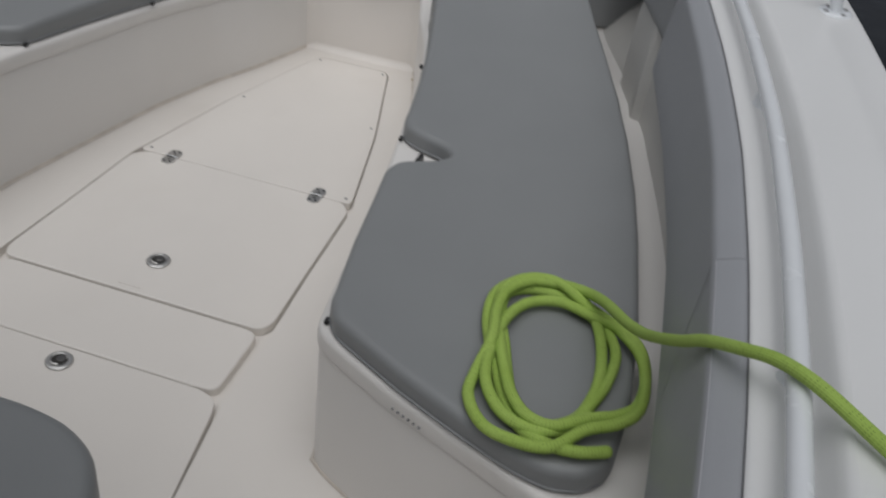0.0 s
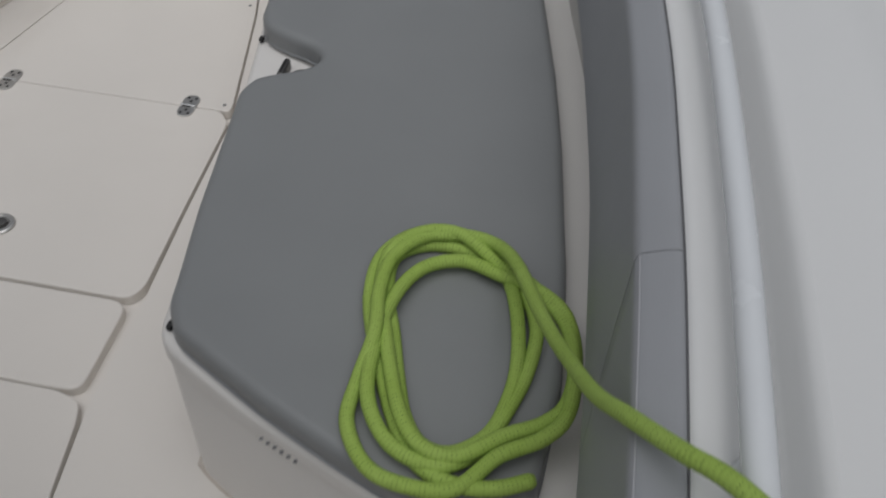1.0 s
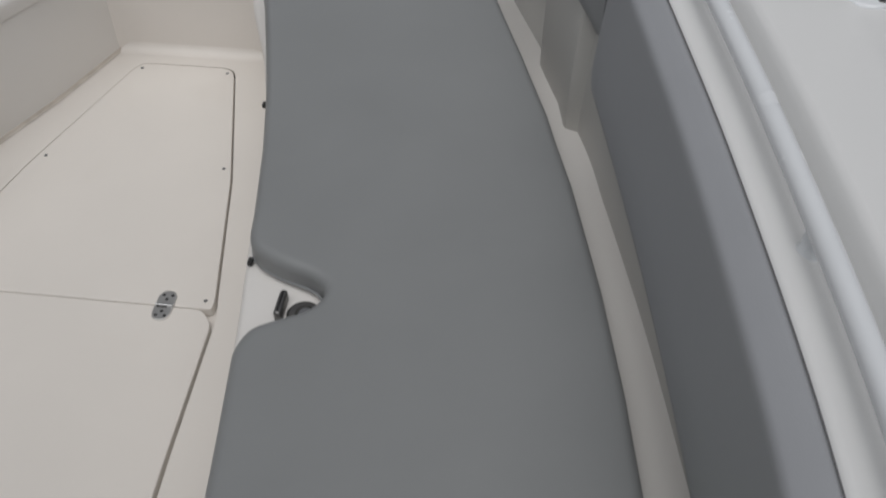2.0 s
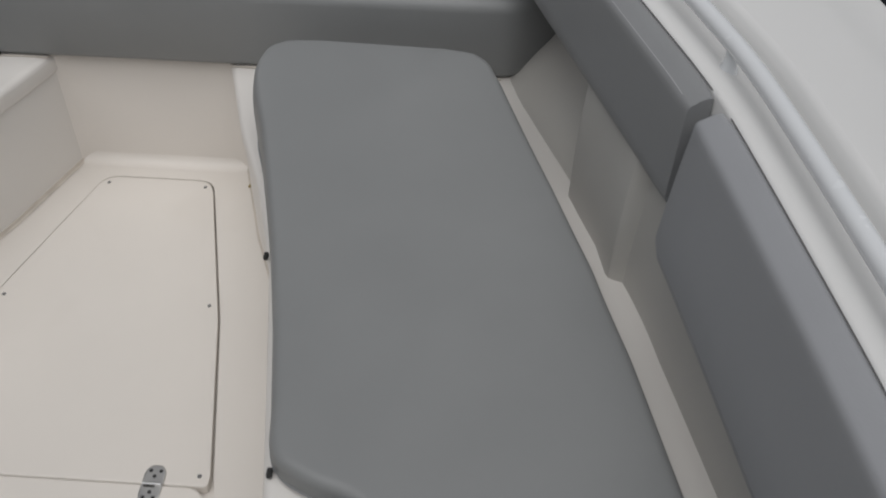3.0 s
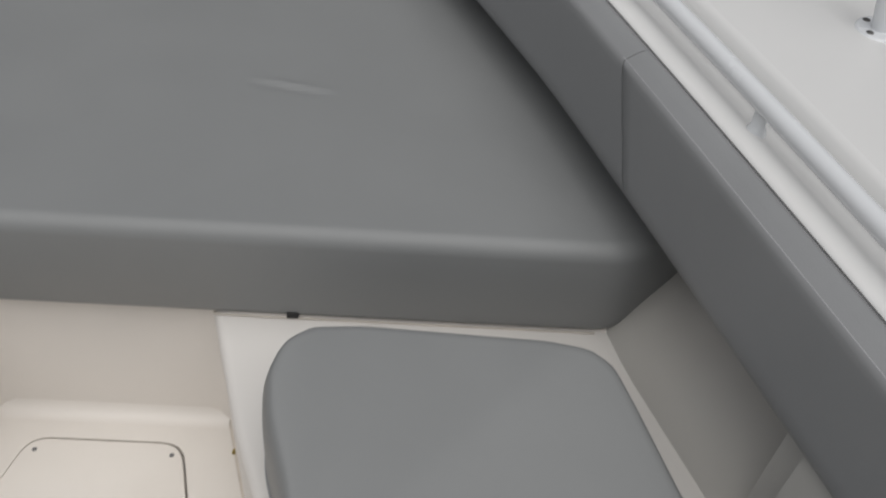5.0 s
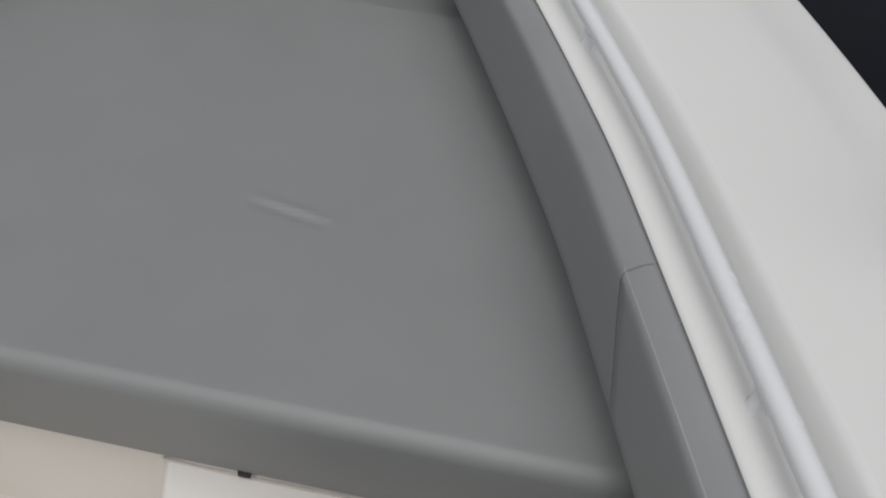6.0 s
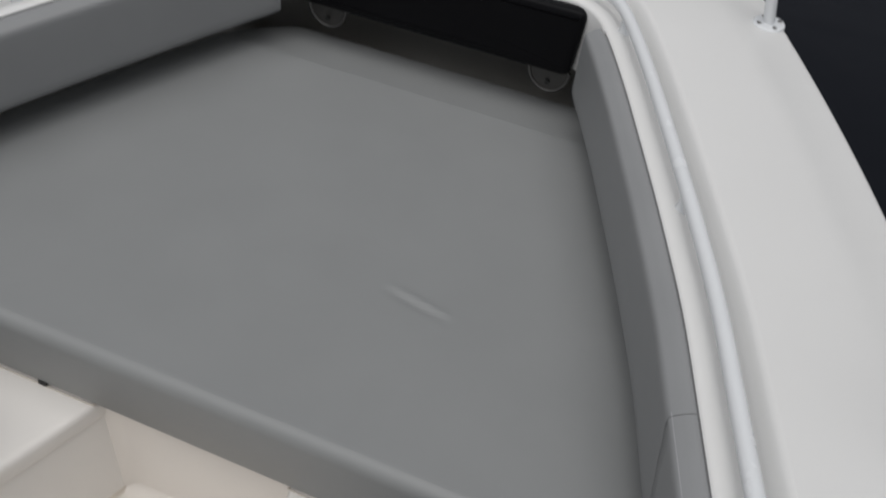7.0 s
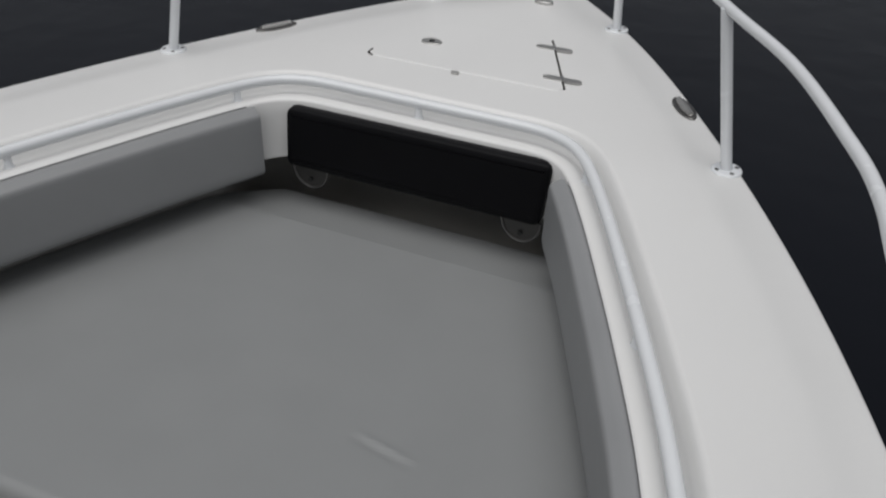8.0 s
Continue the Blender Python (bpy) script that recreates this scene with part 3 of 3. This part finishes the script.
def platform_cushion():
    th = thing("platform_cushion", "large grey vinyl sun pad on the bow platform", "cushion")
    FR, BK, REACH = 1.984, 3.165, 0.10
    side = [(coam(y) + REACH, y) for y in np.linspace(2.12, 3.05, 14)]
    half = [(0.796, FR), (0.820, FR), (0.834, FR + 0.006), (0.853, FR + 0.018), (0.955, FR + 0.08)] + side + [(0.41, BK)]
    out = [(-x, y) for x, y in half[::-1]] + half
    p = ccw(rounded(out, 0.02, 1))
    n = normals2(p, True)
    fold = 2.962

    def drop(y):
        return max(0.0, y - fold) * 0.20

    ca, cb = Vector((0.218, 2.366)), Vector((0.372, 2.337))
    cd = (cb - ca).normalized()

    def crease(x, y):
        """A pressed wrinkle: a low ridge with a hollow beside it."""
        q = Vector((x, y)) - ca
        u, v = q.dot(cd), q.x * -cd.y + q.y * cd.x
        along = max(0.0, math.sin(math.pi * min(1.0, max(0.0, u / (cb - ca).length)))) ** 0.6
        return along * (0.0021 * math.exp(-((v - 0.004) / 0.008) ** 2) - 0.0023 * math.exp(-((v + 0.012) / 0.009) ** 2))

    def puff(x, y):
        return crease(x, y) + 0.0016 * noise.noise((x * 2.3, y * 2.3, 0.3)) + 0.0008 * noise.noise((x * 7, y * 5, 4.1))

    bm = bmesh.new()
    lv = [(0.030, PAD_FOOT + 0.004), (0.022, PAD_FOOT + 0.006), (0.017, PAD_FOOT + 0.016), (0.006, PAD_FOOT + 0.09), (0.0, PLAT - 0.026), (0.003, PLAT - 0.015), (0.009, PLAT - 0.007), (0.017, PLAT - 0.0018), (0.025, PLAT + 0.0001), (0.034, PLAT - 0.0003), (0.06, PLAT - 0.006)]
    loops = [[(x, y, z - (drop(y) if z > 0.44 else 0) + (0.0012 * noise.noise((x * 6, y * 6, z * 9)) if 0.33 < z < 0.48 else 0)) for x, y in p - n * d] for d, z in lv]
    rings(bm, loops, True, False, False)
    part("border", bm, VINYL, th, angle=80)
    top = bmesh.new()
    rows = [FR + 0.024, FR + 0.05, FR + 0.075] + list(np.linspace(FR + 0.085, fold, 130)) + [fold + 0.004] + list(np.linspace(fold + 0.03, BK - 0.024, 7))
    ring = p - n * 0.026
    right = ring[(ring[:, 0] > 0.3)]
    right = right[np.argsort(right[:, 1])]
    loops = []
    for y in rows:
        w = float(np.interp(y, right[:, 1], right[:, 0]))
        loops.append([(u * w, y, PLAT - drop(y) + puff(u * w, y) * (1 - abs(u) ** 8) * min(1.0, (y - rows[0]) * 12)) for u in np.linspace(-1, 1, 181)])
    rings(top, loops, False)
    part("cover", top, VINYL, th, angle=5)
    for x, h in ((0.328, 0.011), (-0.318, 0.011)):
        part("snap_tab", box((x, FR + 0.022, PAD_FOOT + 0.003 + h / 2), (0.018, 0.014, h), 0.0012), RUB, th, "small dark fastening tab")
    return th


platform_cushion()


# ---------- coaming bolsters ----------
def bolster(s, y0, y1, cuts, label, r_end=0.008, deep=0.0):
    th = thing("coaming_bolster", label, "bolster", "coaming bolsters")
    # cross-section in (distance outboard, height)
    if deep:
        prof = [(-0.004, 0.526), (-0.042, 0.520), (-0.053, 0.523), (-0.060, 0.532), (-0.0615, 0.547), (-0.056, 0.61), (-0.048, 0.68), (-0.0415, 0.728)]
    else:
        prof = [(-0.004, 0.575), (-0.030, 0.575), (-0.038, 0.580), (-0.042, 0.592), (-0.042, 0.61), (-0.041, 0.65), (-0.040, 0.69), (-0.0385, 0.728)]
    x0 = prof[-1][0]
    prof += [(x0 + 0.001, 0.7375), (x0 + 0.0035, 0.7430), (x0 + 0.0075, 0.7462), (x0 + 0.013, 0.7480), (-0.020, 0.7515), (-0.008, 0.7550), (-0.002, 0.7555), (0.0020, 0.7540), (0.0024, 0.748), (0.0, 0.62)]
    ys = [y0] + cuts + [y1]
    for k, (a, b) in enumerate(zip(ys, ys[1:])):
        g0 = 0.0 if k == 0 else 0.0006
        g1 = 0.0 if k == len(ys) - 2 else 0.0006
        n = max(3, int((b - a) / 0.03))
        bm = bmesh.new()
        loops = []
        for y in np.linspace(a + g0, b - g1, n):
            e = min(y - y0, y1 - y)
            sh = 1.0
            if e < r_end:
                sh = 0.84 + 0.16 * math.sqrt(max(0, 1 - (1 - e / r_end) ** 2))
            zc, dc = 0.665, -0.02
            near = max([0.0] + [1 - abs(y - c) / 0.2 for c in cuts])
            loop = []
            for d, z in prof:
                # the cross seam slants aft on its way down the face
                yp = y + 0.5 * near * min(0.0, z - 0.745) * (d < -0.01)
                tx, ty = coam_s(yp + 0.01) - coam_s(yp - 0.01), 0.02
                l = math.hypot(tx, ty)
                dd = dc + (d - dc) * sh
                loop.append((s * (coam_s(yp) + ty / l * dd), yp - tx / l * dd, zc + (z - zc) * (0.9 + 0.1 * sh)))
            loops.append(loop)
        rings(bm, loops, True, True, True)
        part("pad", bm, VINYL4 if deep else VINYL2, th, angle=50)
    pts = []
    for y in np.linspace(y0 + 0.015, y1 - 0.015, int((y1 - y0) / 0.03)):
        pts.append((s * (coam_s(y) + 0.0022), y, 0.7560))
    part("piping", tube(pts, 0.0011, 6), WELT, th, "thin dark welt along the top edge")
    inset = 0.0365 if deep else 0.0335
    pts = [(s * (x0 - inset), y, 0.7448) for x0, y in [(coam_s(y), y) for y in np.linspace(y0 + 0.02, cuts[0] - 0.004, int((cuts[0] - y0) / 0.03))]]
    part("stitching", tube(pts, 0.0009, 5), STITCH, th, "pale stitched seam")
    return th


_side = U[: NU // 2]
_side = _side[_side[:, 1] < 3.06]


def coam_s(y):
    return float(np.interp(y, _side[:, 1], _side[:, 0]))


bolster(1, 1.295, 3.03, [2.105], "long grey vinyl coaming bolster beside the bow pad")
bolster(1, -2.0, 1.262, [0.165], "long light grey vinyl coaming bolster above the starboard seat", deep=0.018)
bolster(-1, 1.295, 3.03, [2.105], "long grey vinyl coaming bolster beside the bow pad")
bolster(-1, -2.0, 1.262, [0.165], "long light grey vinyl coaming bolster above the port seat", deep=0.018)


# ---------- black backrest at the bow ----------
def bow_backrest():
    th = thing("backrest", "black vinyl backrest panel on two steel half-round brackets", "backrest")
    bm = bmesh.new()
    out = arcs([(-0.340, 0.591), (0.345, 0.591), (0.361, 0.752), (-0.338, 0.748)], 0.022)
    p = ccw(out)
    n = normals2(p, True)
    loops = []
    for d, y in ((0.012, 3.108), (0.002, 3.106), (0.0, 3.10), (0.0, 3.080), (0.0015, 3.0755), (0.005, 3.073), (0.02, 3.072)):
        loops.append([(x, y + (z - 0.553) * 0.06 - 0.012, z) for x, z in p - n * d])
    rings(bm, loops, True, True, True)
    part("panel", bm, BLACKV, th, angle=60)
    for s in (1, -1):
        x = s * 0.291
        plate = bmesh.new()
        loops = []
        for y in (3.100, 3.105):
            loops.append([(x + 0.050 * math.cos(a), y, 0.578 - 0.060 * math.sin(a)) for a in np.linspace(0, math.pi, 20)])
        rings(plate, loops, True, True, True)
        br = part("bracket", plate, BRACKET, th, "half-round stainless bracket")
        part("rim", tube([(x + 0.050 * math.cos(a), 3.100, 0.578 - 0.060 * math.sin(a)) for a in np.linspace(0, math.pi, 20)], 0.004, 8), DSTEEL, br)
        part("bolt", tube([(x, 3.094, 0.542), (x, 3.102, 0.542)], 0.006, 10), RUB, br)
    return th


bow_backrest()


# ---------- grab rail round the cockpit ----------
def grab_rail():
    th = thing("grab_rail", "white coated tubular grab rail round the bow cockpit", "rail")
    line = offset_line(0.042)
    line = soften(line, 2)
    part("tube", tube([(x, y, 0.797) for x, y in line], 0.0130, 16), TUBE, th, angle=80)
    spots = [(s, y) for y in (-1.2, -0.05, 0.65, 1.36, 1.935, 2.52, 3.035) for s in (1, -1)]
    for s, y in spots:
        i = int(np.argmin(np.abs(line[: NU // 2, 1] - y)))
        x, yy = line[i] if s > 0 else line[NU - 1 - i]
        part("post", tube([(x, yy, 0.752), (x, yy, 0.759), (x, yy, 0.767), (x, yy, 0.795)], 0.009, 14, thin=[0.0135, 0.0125, 0.009, 0.008]), TUBE, th)
    i = NU // 2
    x, yy = line[i]
    part("post", tube([(x, yy, 0.752), (x, yy, 0.759), (x, yy, 0.767), (x, yy, 0.795)], 0.009, 14, thin=[0.0135, 0.0125, 0.009, 0.008]), TUBE, th)
    return th


grab_rail()


# ---------- bow rail with its stanchions ----------
RAIL_IN, RAIL_Z = 0.068, 1.15
STANCHIONS = [(1.345, 1.085), (1.104, 2.118), (0.728, 3.15), (0.29, 3.88)]


def bow_rail():
    th = thing("bow_rail", "white coated tubular bow rail on leaning stanchions", "rail")
    right = [(1.42, -0.6, 0.80), (1.39, -0.45, 0.92), (1.335, -0.15, 1.08)]
    right += [(x - RAIL_IN, y, RAIL_Z) for x, y in STANCHIONS[:2]] + [(0.975, 2.47, RAIL_Z), (0.915, 2.66, RAIL_Z), (0.81, 2.913, RAIL_Z), (0.664, 3.15, RAIL_Z), (0.455, 3.52, RAIL_Z), (0.25, 3.90, RAIL_Z + 0.005), (0.10, 4.05, RAIL_Z + 0.01)]
    pts = right + [(0, 4.09, RAIL_Z + 0.01)] + [(-x, y, z) for x, y, z in right[::-1]]
    part("top_rail", tube(catmull(pts, 7), 0.0110, 14), TUBE, th, angle=80)
    for x, y in STANCHIONS:
        for s in (1, -1):
            top = (s * (x - RAIL_IN) if x > 0.4 else s * (x - 0.02), y, RAIL_Z)
            st = part("stanchion", tube([(s * x, y, DECK - 0.002), top], 0.0125, 14), TUBE, th, angle=80)
            part("base_flange", disc((s * x, y, DECK - 0.005), 0.034, 0.0075, 32, edge=0.003), TUBE, st, "round white base flange")
            for k in range(4):
                a = 0.6 + k * math.pi / 2
                part("screw", disc((s * x + 0.024 * math.cos(a), y + 0.024 * math.sin(a), DECK + 0.0020), 0.0052, 0.0015, 12, edge=0.0005), DSTEEL, st)
    return th


bow_rail()


# ---------- foredeck fittings ----------
def anchor_hatch():
    th = thing("anchor_hatch", "white anchor locker hatch with two steel hinges", "hatch")
    pts = [(-0.255, 3.365), (0.275, 3.372), (0.285, 3.39), (0.155, 3.69), (0.13, 3.71), (-0.11, 3.71), (-0.14, 3.69), (-0.265, 3.385)]
    p = rounded(pts, 0.012, 1)
    part("lid", slab(p, DECK - 0.001, DECK + 0.003, 0.0025, seg=3), GEL, th)
    part("gap", tube([(0.284, 3.388, DECK + 0.0018), (0.155, 3.692, DECK + 0.0018)], 0.0035, 6), DARK, th, "dark open gap along the hinge side")
    part("corner_gap", tube([(-0.262, 3.40, DECK + 0.0018), (-0.262, 3.375, DECK + 0.0018), (-0.245, 3.362, DECK + 0.0018)], 0.003, 6), DARK, th)
    for x, y in ((0.262, 3.44), (0.178, 3.635)):
        hg = part("hinge", slab(rounded([(x + dx, y + dy) for dx, dy in ((-0.045, -0.013), (0.045, -0.013), (0.055, 0), (0.045, 0.013), (-0.045, 0.013), (-0.055, 0))], 0.006, 1), DECK + 0.002, DECK + 0.006, 0.0015, seg=2), DULL, th, "flat stainless hinge")
        part("knuckle", tube([(x + 0.004, y - 0.013, DECK + 0.0075), (x - 0.004, y + 0.013, DECK + 0.0075)], 0.0035, 8), STEEL, hg)
    lt = part("latch", disc((-0.14, 3.52, DECK + 0.0025), 0.026, 0.004, 26, sx=1.15, sy=0.85, edge=0.0015), DULL, th, "oval stainless latch")
    part("keyhole", disc((-0.14, 3.52, DECK + 0.006), 0.009, 0.0012, 14, edge=0.0004), RUB, lt)
    part("lift_tab", box((0.0, 3.352, DECK + 0.004), (0.020, 0.014, 0.006), 0.002), DULL, th)
    return th


anchor_hatch()


def pop_up_cleat(s):
    x, y = s * 0.580, 3.425
    a = math.atan2(0.12, -0.07 * s)
    th = thing("flush_cleat", "oval stainless flush pull-up cleat set in the deck", "cleat", "foredeck cleats")
    part("plate", disc((x, y, DECK - 0.004), 0.064, 0.006, 36, sy=0.36, rz=a, edge=0.003), DSTEEL, th)
    ca, sa = math.cos(a), math.sin(a)
    part("bar", tube([(x - 0.045 * ca, y - 0.045 * sa, DECK + 0.003), (x + 0.045 * ca, y + 0.045 * sa, DECK + 0.003)], 0.0075, 10), DULL, th)
    part("groove", disc((x, y, DECK + 0.0028), 0.050, 0.0008, 30, sy=0.25, rz=a, edge=0.0003), DULL, th)
    return th


pop_up_cleat(1)
pop_up_cleat(-1)
cl = thing("deck_fitting", "small steel fitting near the stem", "fitting")
part("plate", disc((0.03, 3.99, DECK - 0.002), 0.03, 0.012, 24, sy=0.6, edge=0.004), DULL, cl)


# ---------- cushion notch: ring and socket ----------
def notch_fitting(s):
    th = thing("table_socket", "stainless ring pull beside a round steel socket on the seat", "fitting", "seat fittings")
    x, y = s * 0.603, 0.856
    sk = part("socket", disc((x + s * 0.010, y - 0.004, SEAT), 0.026, 0.007, 28, edge=0.003), DSTEEL, th)
    part("bore", disc((x + s * 0.012, y - 0.004, SEAT + 0.0065), 0.015, 0.001, 22, edge=0.0004), DARK, sk)
    part("plug", disc((x + s * 0.014, y - 0.006, SEAT + 0.007), 0.011, 0.003, 20, edge=0.001), STEEL, sk)
    part("ring_pull", slab(rounded([(x - s * 0.026 + dx, y + 0.003 + dy) for dx, dy in ((-0.006, -0.024), (0.006, -0.024), (0.006, 0.026), (-0.006, 0.026))], 0.004, 1), SEAT, SEAT + 0.020, 0.004, seg=3), DSTEEL, th)
    return th


notch_fitting(1)
notch_fitting(-1)


# ---------- forward console seat ----------
def console_seat():
    base = part("console_base", slab(rounded([(-0.47, -0.19), (0.44, -0.19), (0.49, -0.24), (0.49, -0.85), (-0.49, -0.85), (-0.49, -0.24)], 0.02, 1), 0.003, 0.36, 0.012, seg=3), GEL)
    tagged(base, "white moulded base of the seat before the console", "seat base", kind="structure")
    # console body stays out of view, added to shade the floor before it
    tagged(part("console", slab(rounded([(-0.50, -0.865), (0.50, -0.865), (0.50, -1.9), (-0.50, -1.9)], 0.04, 1), 0.003, 1.30, 0.03, seg=4), GEL), "plain white helm console behind the seat, unseen, added to shade the floor", "console", kind="structure")
    # unseen roof slab and posts, added to block sky from the aft cockpit
    tagged(part("canopy", slab(rounded([(-0.85, -0.62), (0.85, -0.62), (0.90, -2.1), (-0.90, -2.1)], 0.05, 2), 2.05, 2.10, 0.02, rb=0.01, seg=3), GEL), "plain white hard top, unseen, added to shade the aft cockpit", "canopy", kind="structure")
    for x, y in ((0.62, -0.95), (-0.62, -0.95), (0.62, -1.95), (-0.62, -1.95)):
        tagged(part("unseen_canopy_post", tube([(x, y, 0.0), (x * 1.05, y, 2.06)], 0.022, 14), TUBE), "white tubular post under the added, unseen hard top", "post", kind="structure")
    th = thing("console_cushion", "grey vinyl cushion on the seat before the console", "cushion")
    pts = [(-0.41, -0.158), (0.37, -0.158), (0.445, -0.178), (0.498, -0.225), (0.522, -0.29), (0.525, -0.86), (-0.515, -0.86), (-0.512, -0.30), (-0.48, -0.21)]
    part("cover", slab(rounded(pts, 0.02, 2), 0.361, 0.45, 0.022, rb=0.008, seg=5), VINYL, th, angle=80)
    return th


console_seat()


# ---------- rope ----------
def rope():
    th = thing("rope", "thick lime green braided rope coiled on the grey seat cushion", "rope")
    r = 0.0096
    # five uneven turns from the free end, each with its height in the heap
    turns = [
        (0.25, [(1.124, 0.110), (1.078, 0.087), (1.027, 0.085), (0.982, 0.108), (0.952, 0.150), (0.925, 0.203), (0.895, 0.268), (0.872, 0.340), (0.871, 0.409), (0.902, 0.461), (0.956, 0.481), (1.008, 0.463), (1.046, 0.410), (1.069, 0.345), (1.081, 0.271), (1.078, 0.214), (1.062, 0.160)]),
        (0.0, [(1.026, 0.125), (0.988, 0.130), (0.959, 0.165), (0.936, 0.225), (0.917, 0.284), (0.894, 0.348), (0.889, 0.413), (0.929, 0.449), (0.987, 0.448), (1.040, 0.417), (1.076, 0.383), (1.098, 0.324), (1.094, 0.254), (1.078, 0.196), (1.059, 0.144)]),
        (0.9, [(1.023, 0.104), (0.979, 0.105), (0.940, 0.128), (0.910, 0.179), (0.901, 0.256), (0.907, 0.339), (0.933, 0.397), (0.983, 0.420), (1.038, 0.402), (1.090, 0.384), (1.132, 0.349), (1.152, 0.284), (1.149, 0.219), (1.124, 0.182), (1.081, 0.153)]),
        (1.2, [(1.034, 0.115), (0.994, 0.115), (0.961, 0.147), (0.933, 0.208), (0.909, 0.275), (0.886, 0.337), (0.884, 0.411), (0.920, 0.453), (0.972, 0.460), (1.030, 0.421), (1.085, 0.390), (1.134, 0.334), (1.152, 0.265), (1.151, 0.195), (1.126, 0.156), (1.079, 0.125)]),
        (0.5, [(1.035, 0.075), (0.971, 0.071), (0.927, 0.091), (0.894, 0.142), (0.892, 0.200), (0.898, 0.264), (0.887, 0.334), (0.890, 0.398), (0.922, 0.447), (0.975, 0.466), (1.024, 0.455)]),
    ]
    pts = []
    for k, (level, turn) in enumerate(turns):
        for i, (x, y) in enumerate(turn):
            # each strand climbs over the ones below it on the bow side of the heap
            climb = level + (0.9 if k == 4 and i > 4 else 0.0) + 0.25 * math.sin(1.1 * i + 2 * k)
            pts.append((x, y, CUSH + r + 0.0145 * max(0.0, climb)))
    # the taut end runs up over bolster, rail and side deck
    lead = [(1.057, 0.395, 0.462), (1.083, 0.302, 0.512), (1.106, 0.225, 0.552), (1.133, 0.129, 0.622), (1.159, 0.034, 0.700), (1.183, -0.020, 0.752), (1.216, -0.067, 0.790), (1.248, -0.099, 0.812), (1.284, -0.139, 0.824), (1.344, -0.191, 0.818), (1.45, -0.29, 0.813), (1.54, -0.36, 0.805), (1.60, -0.41, 0.74), (1.64, -0.44, 0.5), (1.67, -0.47, 0.2), (1.70, -0.50, -0.4)]
    way = catmull(pts + lead, 9)
    slack = 9 * len(pts)
    # ease the bend where the coil lets go of the taut end
    bend = np.array([tuple(v) for v in way])
    for _ in range(60):
        bend[slack - 24 : slack + 24] = 0.5 * bend[slack - 24 : slack + 24] + 0.25 * (bend[slack - 25 : slack + 23] + bend[slack - 23 : slack + 25])
    way = [tuple(float(c) for c in v) for v in bend]
    thin = [r if i < slack else r + (0.0077 - r) * min(1.0, (i - slack) / 34) + 0.0006 * max(0.0, min(1.0, (i - slack - 60) / 40)) for i in range(len(way))]
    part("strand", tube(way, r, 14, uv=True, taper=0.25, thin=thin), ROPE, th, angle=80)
    return th


rope()


# ---------- small marks ----------
def builder_mark(s):
    th = thing("builder_plate", "faded small printed mark on the seat base edge", "marking")
    for k in range(6):
        u = 0.776 + 0.0105 * k
        part("bar", box((s * u, 0.168 - (u - 0.75) * 0.43 - 0.0119, 0.324), (0.0048, 0.0052, 0.0011 if k % 2 else 0.0007), 0), INK, th)
    return th


builder_mark(1)


def debris():
    th = thing("debris", "tiny yellow-brown scrap lying in the floor corner", "debris")
    m = material("dry_scrap", (0.30, 0.22, 0.06), 0.8, vary=0.3, scale=200)
    part("flake", slab(arcs([(0.217, 1.951), (0.226, 1.953), (0.224, 1.964), (0.218, 1.962)], 0.003, 3), 0.002, 0.0045, 0.0008, seg=2), m, th)
    part("sliver", tube([(0.229, 1.957, 0.0035), (0.233, 1.962, 0.0045), (0.235, 1.969, 0.003)], 0.0016, 6), m, th)


debris()
